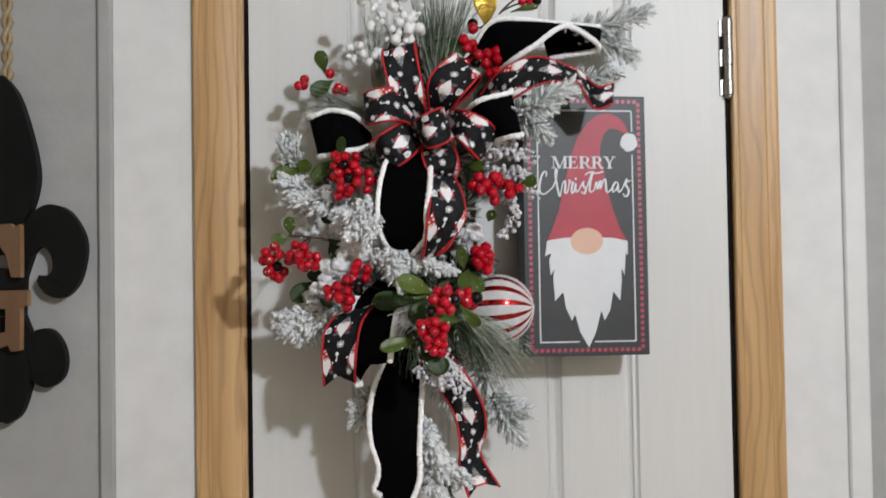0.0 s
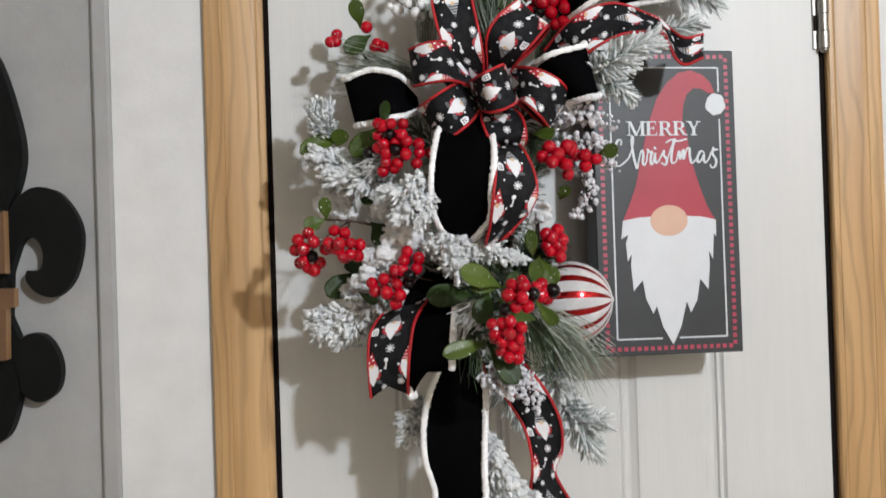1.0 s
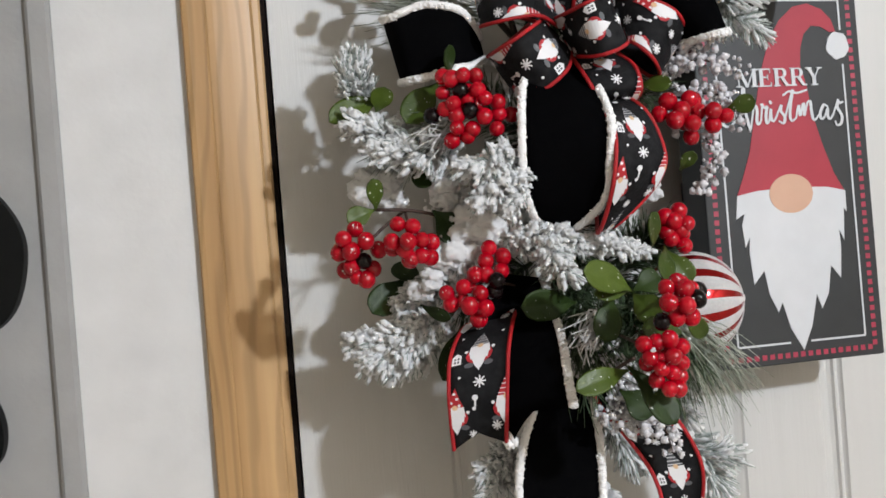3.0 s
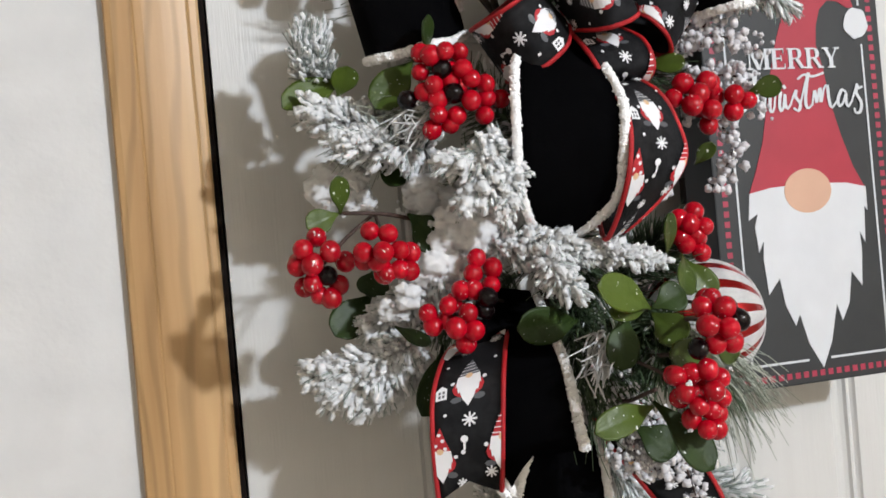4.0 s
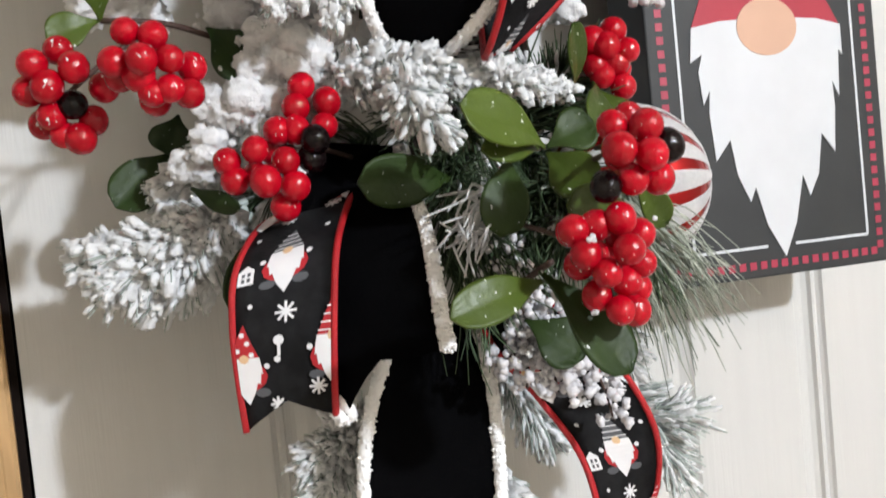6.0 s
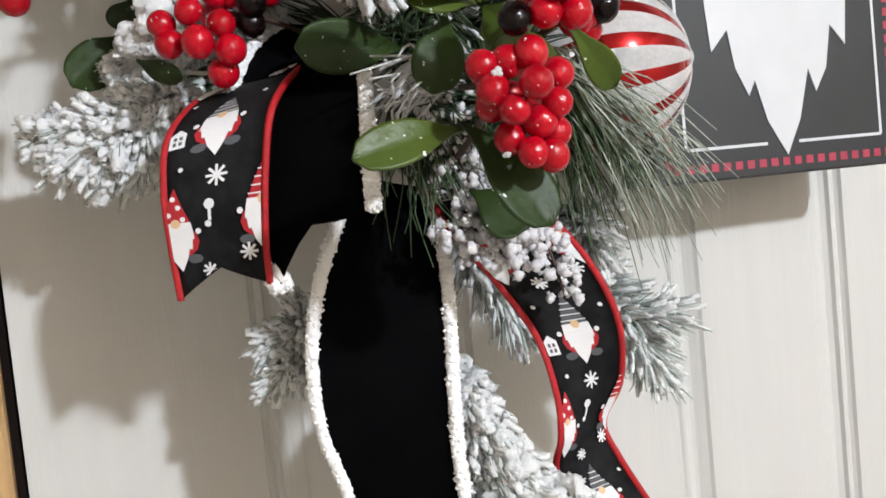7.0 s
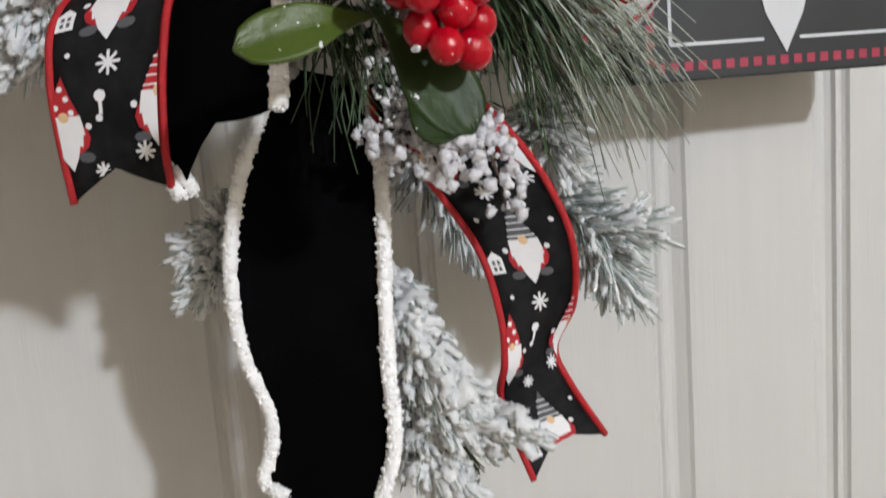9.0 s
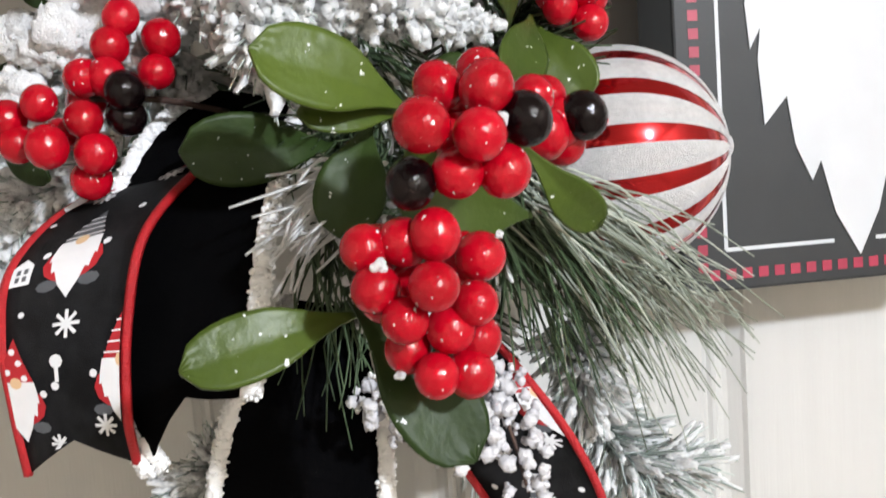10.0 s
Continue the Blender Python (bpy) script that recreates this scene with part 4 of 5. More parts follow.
def printed_ribbon(rows, name, label="", phase=0.0, notch=0.0, mirror=False, n=64, both=False):
    """Black ribbon with a red wired edge and a small winter print in ink."""
    b = Band(rows, n)
    ob = part(name, band_mesh(b, notch, 6), PRINT, swag, label or "black ribbon printed with hats, beards and snowflakes, red edge")
    for v in (-1, 1):
        g = Geo()
        tube(g, [b.at(u, v) for u in b.run], 0.0015, 6)
        part("red_edge", g, REDCORD, ob)
    g = Geo()
    period = 0.081
    k = 0
    start = phase - period
    while start < b.length:
        layer = 0
        for ink, poly in motifs(start, mirror ^ (k % 2 == 1 and both)):
            layer += 1
            for u0, u1 in zip(b.run, b.run[1:]):
                pc = [(max(-9, u), v) for u, v in poly]
                if max(p[0] for p in pc) <= u0 or min(p[0] for p in pc) >= u1:
                    continue
                pc = clip(clip(pc, 0, u0, True), 0, u1, False)
                if len(pc) < 3:
                    continue
                hw = 0.0185
                pc = clip(clip(pc, 1, -0.0176, True), 1, 0.0176, False)
                if notch:
                    pc = [p for p in pc if p[0] <= b.length - notch * (1 - abs(p[1]) / hw) - 0.0003]
                if len(pc) < 3:
                    continue
                g.add([b.at(u, v / hw, 0.0006 + 0.00003 * layer) for u, v in pc], [tuple(range(len(pc)))], ink)
        start += period
        k += 1
    if g.v:
        part("print_pattern", g, [INK_WHITE, INK_RED, INK_GREY, INK_SKIN], ob, smooth=False)
    return ob


def velvet_ribbon(rows, name, label="", n=56, trim=(True, True), notch=0.0, fuzz=0.0030, wave=0.0):
    """Black velvet ribbon with a fluffy white chenille edge."""
    b = Band(rows, n)
    ob = part(name, band_mesh(b, notch, 12 if wave else 6, wave), VELVET, swag, label or "black velvet ribbon with fluffy white edges")
    for v, on in zip((-1, 1), trim):
        if not on:
            continue
        g = Geo()
        fine = [b.at(b.length * i / 220, v) for i in range(221)]
        tube(g, [p + jitter(0.0002) for p in fine], lambda u: fuzz * (0.95 + 0.08 * math.sin(u * b.length * 700) + rng.uniform(-0.05, 0.05)), 8)
        for i in range(int(b.length * 13000)):
            p = b.at(b.length * rng.random(), v)
            d = jitter(1).normalized()
            ball(g, p + d * fuzz * rng.uniform(0.8, 1.05), fuzz * rng.uniform(0.10, 0.28), 6, 5, squash=(rng.uniform(0.7, 1.5), 1, rng.uniform(0.6, 1.2)))
        part("chenille_edge", g, CHENILLE, ob)
    return ob


# core: grapevine and dark pine that fill the heart of the swag
for k in range(9):
    g = Geo()
    x0 = -0.035 + rng.uniform(-0.03, 0.03)
    pts = [(x0 + rng.uniform(-0.03, 0.03) + 0.004 * i, -0.035 - rng.uniform(0, 0.04), 1.80 - 0.075 * i) for i in range(6)]
    tube(g, spline(pts, 30), lambda u: 0.0026, 6)
    part("vine", g, BARK, swag)
g = Geo()
tube(g, spline([(0.07, -0.02, 1.405), (0.04, -0.05, 1.42), (-0.01, -0.06, 1.45)], 12), 0.004, 6)
part("vine", g, BARK, swag)
for a, b in (((-0.03, -0.05, 1.50), (-0.09, -0.06, 1.57)), ((-0.02, -0.05, 1.52), (0.02, -0.07, 1.60)), ((-0.03, -0.05, 1.58), (-0.11, -0.06, 1.65)), ((-0.02, -0.06, 1.62), (0.05, -0.08, 1.68)),
             ((-0.03, -0.06, 1.66), (-0.02, -0.08, 1.76)), ((-0.04, -0.06, 1.48), (-0.01, -0.10, 1.40)), ((-0.06, -0.06, 1.50), (-0.13, -0.07, 1.47)), ((-0.03, -0.07, 1.50), (0.03, -0.10, 1.46)),
             ((-0.05, -0.07, 1.55), (-0.04, -0.13, 1.49))):
    sprig([a, b], 90, 0.030, 0.0013, 0.25, "dark green inner pine sprig")

# flocked sprigs, from the top down
sprig([(0.1308, -0.05, 1.7846), (0.1816, -0.06, 1.8002), (0.2285, -0.07, 1.8156)], 120, 0.026, 0.0013, 0.75, "flocked pine sprig reaching outward")
sprig([(0.1498, -0.045, 1.7963), (0.1946, -0.05, 1.7851), (0.2193, -0.05, 1.7713)], 90, 0.024, 0.0013, 0.7)
sprig([(0.1334, -0.05, 1.7324), (0.1699, -0.06, 1.7377), (0.1983, -0.06, 1.7462)], 70, 0.020, 0.0012, 0.7)
sprig([(0.061, -0.12, 1.6772), (0.0818, -0.15, 1.6889), (0.1166, -0.155, 1.7073)], 110, 0.024, 0.0016, 0.8, "flocked pine sprig under the bow")
sprig([(0.0676, -0.12, 1.6739), (0.0857, -0.145, 1.6672), (0.0962, -0.15, 1.657)], 60, 0.018, 0.0014, 0.8)
sprig([(-0.1926, -0.07, 1.6264), (-0.1974, -0.085, 1.6402), (-0.1988, -0.09, 1.6519)], 64, 0.022, 0.0015, 0.75, "frosted blue-green pine tip", fan=22)
sprig([(-0.1868, -0.07, 1.6261), (-0.1916, -0.085, 1.64), (-0.1931, -0.09, 1.6517)], 64, 0.022, 0.0015, 0.75, "frosted blue-green pine tip", fan=22)
sprig([(-0.1809, -0.07, 1.6259), (-0.1859, -0.085, 1.6397), (-0.1874, -0.09, 1.6515)], 64, 0.022, 0.0015, 0.75, "frosted blue-green pine tip", fan=22)
sprig([(-0.1415, -0.08, 1.6045), (-0.1689, -0.09, 1.5974), (-0.1894, -0.09, 1.6077)], 120, 0.016, 0.0019, 0.97, "snow-laden pine sprig")
sprig([(-0.0761, -0.128, 1.5797), (-0.1086, -0.163, 1.5629), (-0.125, -0.168, 1.5480)], 74, 0.016, 0.0020, 0.97, "snow-laden pine fan", bare=0.42)
sprig([(-0.0755, -0.128, 1.586), (-0.1145, -0.168, 1.5729), (-0.1321, -0.168, 1.5707)], 74, 0.017, 0.0018, 0.93, bare=0.42)
sprig([(-0.0764, -0.128, 1.5765), (-0.0984, -0.168, 1.5574), (-0.1058, -0.173, 1.5420)], 60, 0.014, 0.0020, 0.97, bare=0.4)
sprig([(-0.1343, -0.09, 1.5916), (-0.1678, -0.105, 1.597), (-0.1949, -0.11, 1.6081)], 90, 0.020, 0.0020, 0.95, "snow-laden pine sprig")
sprig([(-0.1223, -0.1, 1.5812), (-0.1565, -0.125, 1.5849), (-0.182, -0.13, 1.5869)], 80, 0.020, 0.0020, 0.95, "snow-laden pine sprig")
long_needles((-0.1399, -0.135, 1.6), [(-0.1574, -0.16, 1.6005), (-0.1575, -0.15, 1.5941), (-0.1522, -0.15, 1.586)], 16, 0.030, 0.12, FLOCK, "stiff white frosted needles", 0.1, 0.0009)
snow_clump((-0.1050, -0.122, 1.5290), 0.022, 60)
snow_clump((-0.0860, -0.128, 1.5310), 0.017, 40)
snow_clump((-0.1260, -0.128, 1.5150), 0.015, 40)
snow_clump((-0.1831, -0.085, 1.5666), 0.018, 70)
snow_clump((-0.1697, -0.085, 1.5562), 0.012, 40)
snow_clump((-0.139, -0.11, 1.5546), 0.014, 55)
snow_clump((-0.1714, -0.09, 1.6071), 0.013, 45)
snow_clump((-0.1100, -0.100, 1.5470), 0.024, 80)
for at, size in (((-0.1539, -0.122, 1.4970), 0.010), ((-0.1448, -0.126, 1.5092), 0.013), ((-0.1352, -0.128, 1.5204), 0.014), ((-0.1233, -0.130, 1.5304), 0.015), ((-0.1102, -0.130, 1.5307), 0.015), ((-0.1310, -0.120, 1.5095), 0.014), ((-0.1618, -0.115, 1.4878), 0.009)):
    snow_clump(at, size, 60)
sprig([(-0.0964, -0.07, 1.5082), (-0.1342, -0.09, 1.4944), (-0.1663, -0.09, 1.4812)], 140, 0.020, 0.0021, 0.97, "snow-laden pine branch")
sprig([(-0.1363, -0.09, 1.4715), (-0.1716, -0.1, 1.4565), (-0.2021, -0.09, 1.453)], 150, 0.019, 0.0022, 0.97, "flocked pine sprig with white needles")
sprig([(-0.1334, -0.09, 1.4646), (-0.1578, -0.095, 1.4450), (-0.1790, -0.098, 1.4330)], 110, 0.018, 0.0022, 0.97)
sprig([(-0.1366, -0.09, 1.4682), (-0.1687, -0.1, 1.4514), (-0.1944, -0.1, 1.4403)], 120, 0.019, 0.0022, 0.97)
sprig([(-0.1411, -0.09, 1.495), (-0.1266, -0.12, 1.5095), (-0.102, -0.125, 1.5216)], 110, 0.018, 0.0022, 1.0)
sprig([(-0.1051, -0.12, 1.5204), (-0.0777, -0.15, 1.5201), (-0.0491, -0.16, 1.5128)], 130, 0.016, 0.0021, 0.97, "snow-laden pine branch across the swag")
sprig([(-0.0715, -0.13, 1.5174), (-0.0766, -0.165, 1.5042), (-0.0690, -0.17, 1.4940)], 70, 0.016, 0.0019, 0.93)
sprig([(-0.0503, -0.15, 1.5149), (-0.0377, -0.17, 1.51), (-0.0151, -0.17, 1.5051)], 60, 0.010, 0.0019, 1.0)
sprig([(-0.0835, -0.06, 1.353), (-0.1038, -0.095, 1.3548), (-0.1165, -0.1, 1.3528)], 100, 0.019, 0.0017, 0.97, "small frosted pine tip")
sprig([(-0.0967, -0.08, 1.3427), (-0.1118, -0.1, 1.3411), (-0.1197, -0.1, 1.3358)], 60, 0.016, 0.0016, 0.95)
sprig([(-0.0933, -0.08, 1.3501), (-0.1036, -0.1, 1.3588), (-0.1073, -0.1, 1.3654)], 50, 0.014, 0.0016, 0.97)
sprig([(0.0326, -0.07, 1.3661), (0.0487, -0.1, 1.344), (0.066, -0.105, 1.3424)], 120, 0.024, 0.0016, 0.75, "frosted pine sprig")
sprig([(0.0377, -0.07, 1.3573), (0.0535, -0.1, 1.3329), (0.0635, -0.1, 1.3157)], 110, 0.022, 0.0015, 0.7)
for stem in ([(-0.050, -0.105, 1.345), (-0.043, -0.140, 1.325), (-0.0315, -0.155, 1.3050)], [(-0.050, -0.105, 1.328), (-0.0380, -0.145, 1.3060), (-0.0130, -0.160, 1.2880)],
             [(-0.050, -0.108, 1.305), (-0.0340, -0.148, 1.2880), (-0.0080, -0.162, 1.2810)], [(-0.050, -0.108, 1.296), (-0.0380, -0.146, 1.2730), (-0.0230, -0.155, 1.2510)],
             [(-0.050, -0.108, 1.290), (-0.0400, -0.144, 1.2700), (-0.0345, -0.152, 1.2520)], [(-0.050, -0.108, 1.316), (-0.0380, -0.138, 1.2980), (-0.0170, -0.146, 1.2750)]):
    sprig(stem, 80, 0.019, 0.0021, 1.0, "snow-laden pine twig at the foot of the swag", fan=30, bare=0.15)
sprig([(-0.047, -0.095, 1.325), (-0.030, -0.108, 1.283), (-0.020, -0.110, 1.255)], 90, 0.020, 0.0014, 0.3, "green pine twig at the foot of the swag", fan=40)
sprig([(-0.0271, -0.07, 1.3878), (-0.0144, -0.09, 1.3683), (-0.0004, -0.09, 1.3433)], 80, 0.022, 0.0016, 0.8)
sprig([(0.0286, -0.1, 1.4026), (0.0259, -0.12, 1.3871), (0.0278, -0.12, 1.3771)], 70, 0.020, 0.0016, 0.85)

# long needles
long_needles((-0.0875, -0.1, 1.6963), [(-0.1027, -0.1, 1.7815), (-0.0765, -0.1, 1.7883)], 70, 0.105, 0.06, FROSTED, "long frosted pine needles", 0.0)
long_needles((-0.0204, -0.09, 1.7246), [(-0.0522, -0.09, 1.8308), (-0.0164, -0.1, 1.8419), (0.0313, -0.09, 1.8252)], 190, 0.125, 0.08, FROSTED, "long frosted pine needles", 0.0)
long_needles((-0.0169, -0.09, 1.7379), [(-0.0368, -0.1, 1.8019), (0.0161, -0.1, 1.7959)], 90, 0.09, 0.10, NEEDLE, "long green pine needles", 0.0)
long_needles((-0.0999, -0.08, 1.6894), [(-0.1621, -0.08, 1.7258), (-0.1823, -0.07, 1.7041), (-0.1629, -0.06, 1.6856)], 110, 0.080, 0.10, FROSTED, "thin frosted needles behind the velvet loop", 0.1)
long_needles((-0.1285, -0.12, 1.5975), [(-0.1687, -0.13, 1.5852), (-0.1573, -0.13, 1.6058)], 34, 0.045, 0.12, FROSTED, "frosted needles")
long_needles((-0.1438, -0.1, 1.605), [(-0.189, -0.1, 1.5923), (-0.1634, -0.1, 1.5791)], 60, 0.045, 0.2, FROSTED, "frosted needles")
long_needles((-0.0064, -0.19, 1.4567), [(0.1011, -0.14, 1.4134), (0.0838, -0.13, 1.3852), (0.0432, -0.13, 1.373)], 150, 0.100, 0.14, FROSTED, "long frosted pine needles hanging outward", 0.3, 0.0005)
long_needles((-0.0115, -0.19, 1.4539), [(0.042, -0.15, 1.4087), (0.0127, -0.15, 1.4002)], 120, 0.070, 0.16, NEEDLE, "long green pine needles", 0.2, 0.0006)
long_needles((-0.0509, -0.17, 1.4594), [(-0.0890, -0.22, 1.4550), (-0.0930, -0.22, 1.4450), (-0.0785, -0.21, 1.4402)], 46, 0.046, 0.13, FLOCK, "stiff white frosted needles", 0.1, 0.0009)
long_needles((-0.059, -0.16, 1.4338), [(-0.079, -0.17, 1.3996), (-0.0655, -0.18, 1.3871), (-0.0481, -0.18, 1.3987)], 22, 0.034, 0.14, NEEDLE, "hanging green needles", 0.3, 0.0005)
long_needles((-0.0596, -0.16, 1.4477), [(-0.0732, -0.19, 1.4323), (-0.0536, -0.17, 1.4243)], 18, 0.030, 0.22, NEEDLE, "green needles", 0.2, 0.0006)
long_needles((-0.0561, -0.15, 1.4527), [(-0.0501, -0.18, 1.4417), (-0.0571, -0.17, 1.4143), (-0.0232, -0.19, 1.4272)], 100, 0.042, 0.18, NEEDLE, "frosted needles", 0.2)
long_needles((-0.0484, -0.12, 1.4765), [(-0.0927, -0.16, 1.4846), (-0.0523, -0.17, 1.4656), (-0.0613, -0.16, 1.4938)], 130, 0.045, 0.3, NEEDLE, "dark green needles", 0.2)
long_needles((0.0169, -0.1, 1.6239), [(0.0073, -0.12, 1.5896), (0.0307, -0.12, 1.6284)], 90, 0.040, 0.2, NEEDLE, "green needles", 0.1)
long_needles((0.0309, -0.08, 1.7064), [(0.0442, -0.09, 1.7852), (0.0637, -0.09, 1.7384)], 90, 0.05, 0.2, NEEDLE, "dark green needles", 0.0)

for tuft in ([(-0.0062, -0.14, 1.47), (-0.0138, -0.17, 1.4478), (0.0003, -0.17, 1.4357)], [(-0.0067, -0.14, 1.4645), (-0.0355, -0.16, 1.4393), (-0.0221, -0.16, 1.4217)],
             [(-0.0086, -0.12, 1.4584), (-0.0252, -0.13, 1.4411), (-0.0144, -0.13, 1.4201)], [(-0.0007, -0.1, 1.4983), (0.0161, -0.12, 1.5165), (0.0214, -0.13, 1.4956)]):
    long_needles(tuft[0], tuft[1:], 130, 0.048, 0.35, NEEDLE, "dark green needles deep in the swag", 0.1, 0.0007)
    sprig([tuft[0], tuft[1]], 60, 0.026, 0.0012, 0.15, "dark green inner pine sprig")

# beads and snow
bead_spray([[(-0.0704, -0.1, 1.7489), (-0.0771, -0.11, 1.7795), (-0.0993, -0.11, 1.8184)], [(-0.0704, -0.1, 1.7489), (-0.0608, -0.11, 1.7862), (-0.0699, -0.11, 1.8318)], [(-0.077, -0.1, 1.7489), (-0.1034, -0.11, 1.7499), (-0.1214, -0.11, 1.7609)],
            [(-0.0637, -0.1, 1.7621), (-0.0478, -0.11, 1.783), (-0.0455, -0.11, 1.806)]], 10, 0.0058, PEARL, "spray of white pearl beads", 0.011, each=2, lump=0.1)
bead_spray([[(0.0255, -0.11, 1.6229), (0.0473, -0.14, 1.6391), (0.0800, -0.145, 1.6300)], [(0.0255, -0.11, 1.6229), (0.0507, -0.14, 1.6487), (0.0564, -0.145, 1.6545)], [(0.0369, -0.12, 1.6024), (0.0593, -0.14, 1.575), (0.0478, -0.14, 1.5464)],
            [(0.0371, -0.12, 1.6154), (0.0663, -0.14, 1.6134), (0.0822, -0.14, 1.5909)]], 20, 0.0026, SILVER, "spray of silver glitter beads", 0.0075, each=5, lump=0.6)
bead_spray([[(-0.0311, -0.15, 1.4155), (-0.0435, -0.17, 1.4002), (-0.0545, -0.175, 1.3957)], [(-0.0311, -0.15, 1.4155), (-0.0393, -0.17, 1.3977), (-0.0448, -0.18, 1.3854)], [(-0.0249, -0.16, 1.4099), (-0.0263, -0.185, 1.3898), (-0.0259, -0.19, 1.3856)],
            [(-0.0208, -0.16, 1.4053), (-0.0142, -0.18, 1.3889), (-0.0098, -0.185, 1.3676)], [(-0.0271, -0.16, 1.4101), (-0.0332, -0.18, 1.3947), (-0.0341, -0.185, 1.3864)]], 13, 0.0022, SILVER, "spray of silver glitter beads", 0.0065, each=6, lump=0.6)
bead_spray([[(-0.0491, -0.15, 1.4519), (-0.0482, -0.17, 1.4346), (-0.0337, -0.17, 1.4019)], [(-0.0423, -0.15, 1.4479), (-0.0352, -0.17, 1.4237), (-0.01, -0.17, 1.3859)]], 26, 0.0018, SILVER, "spray of silver glitter beads", 0.010)

# the striped ball
BALL = Vector((0.0450, -0.110, 1.4605))
BR = 0.0400
orn = Geo()
ball(orn, (0, 0, 0), 1.0, 40, 24)
for i, v in enumerate(orn.v):
    orn.v[i] = tuple(BALL + Vector(v) * BR)
bauble = part("ornament", orn, BALL_RED, swag, "red and white striped glass ball ornament")
pole = Vector((0.93, -0.30, 0.05)).normalized()
e1 = pole.cross(Vector((0, 0, 1))).normalized()
e2 = pole.cross(e1)
for k in range(14):
    g = Geo()
    vs, fs = [], []
    w0 = 2 * math.pi * k / 14
    for i in range(25):
        th = 0.10 + (math.pi - 0.2) * i / 24
        for j in range(4):
            ph = w0 + (j / 3 - 0.5) * 0.28
            d = pole * math.cos(th) + (e1 * math.cos(ph) + e2 * math.sin(ph)) * math.sin(th)
            vs.append(BALL + d * (BR + (0.0006 if j in (1, 2) else 0.0001)))
    for i in range(24):
        for j in range(3):
            q = i * 4 + j
            fs.append((q, q + 1, q + 5, q + 4))
    g.add(vs, fs)
    part("glitter_stripe", g, GLITTER, bauble)
g = Geo()
ball(g, BALL + pole * BR * 0.985, 0.0042, 12, 8, squash=(0.5, 1, 1))
part("glitter_tip", g, GLITTER, bauble)

# velvet ribbon
velvet_ribbon([((-0.0996, -0.1, 1.6686), (-0.0969, -0.1, 1.6533)), ((-0.1112, -0.12, 1.6777), (-0.1129, -0.12, 1.6451)), ((-0.124, -0.13, 1.6842), (-0.1273, -0.13, 1.6419)), ((-0.1454, -0.125, 1.6883), (-0.1446, -0.125, 1.6383)), ((-0.1671, -0.113, 1.6827), (-0.1577, -0.113, 1.6374)), ((-0.1644, -0.085, 1.6875), (-0.1551, -0.085, 1.6418)), ((-0.1189, -0.07, 1.6865), (-0.118, -0.07, 1.6552))], "velvet_loop", "black velvet bow loop with fluffy white edges")
velvet_ribbon([((0.0066, -0.11, 1.6851), (0.0325, -0.11, 1.6523)), ((0.0202, -0.155, 1.6943), (0.0506, -0.16, 1.6526)), ((0.0563, -0.15, 1.7047), (0.0666, -0.16, 1.6557)), ((0.0533, -0.11, 1.7148), (0.0625, -0.11, 1.6655)), ((0.0213, -0.1, 1.6965), (0.0408, -0.1, 1.6635))], "velvet_loop", "black velvet bow loop with fluffy white edges")
velvet_ribbon([((0.0217, -0.08, 1.767), (0.0518, -0.08, 1.7402)), ((0.0441, -0.1, 1.7962), (0.0621, -0.12, 1.7458)), ((0.0812, -0.11, 1.7969), (0.0892, -0.135, 1.7624)), ((0.1202, -0.1, 1.7957), (0.1211, -0.135, 1.7835)), ((0.1681, -0.08, 1.7975), (0.1497, -0.12, 1.7781)), ((0.1818, -0.07, 1.7979), (0.1733, -0.09, 1.7674)), ((0.1429, -0.06, 1.8019), (0.1299, -0.075, 1.7614)), ((0.1112, -0.06, 1.7898), (0.117, -0.07, 1.7589))], "velvet_loop", "folded black velvet loop with fluffy white edges")
velvet_ribbon([((-0.065, -0.12, 1.6569), (-0.0279, -0.12, 1.6467)), ((-0.0793, -0.145, 1.6354), (-0.036, -0.165, 1.6202)), ((-0.0871, -0.155, 1.6189), (-0.0402, -0.195, 1.5933)), ((-0.0943, -0.17, 1.5853), (-0.0445, -0.2, 1.568)), ((-0.0927, -0.165, 1.5493), (-0.0446, -0.185, 1.5417)), ((-0.0787, -0.145, 1.5305), (-0.0569, -0.155, 1.5239)), ((-0.0604, -0.11, 1.534), (-0.0417, -0.11, 1.5284)), ((-0.0518, -0.09, 1.5908), (-0.025, -0.09, 1.5896))], "velvet_loop", "large black velvet loop with fluffy white edges")
velvet_ribbon([((-0.0969, -0.08, 1.4951), (-0.0654, -0.1, 1.4893)), ((-0.1154, -0.115, 1.4803), (-0.0743, -0.15, 1.464)), ((-0.1285, -0.14, 1.4543), (-0.0790, -0.176, 1.4490)), ((-0.1325, -0.15, 1.4308), (-0.0822, -0.191, 1.4330)), ((-0.1292, -0.16, 1.4046), (-0.0843, -0.201, 1.4200)), ((-0.1189, -0.172, 1.3821), (-0.0856, -0.209, 1.4110))], "velvet_tail", "short black velvet tail with fluffy white edges", notch=0.012)
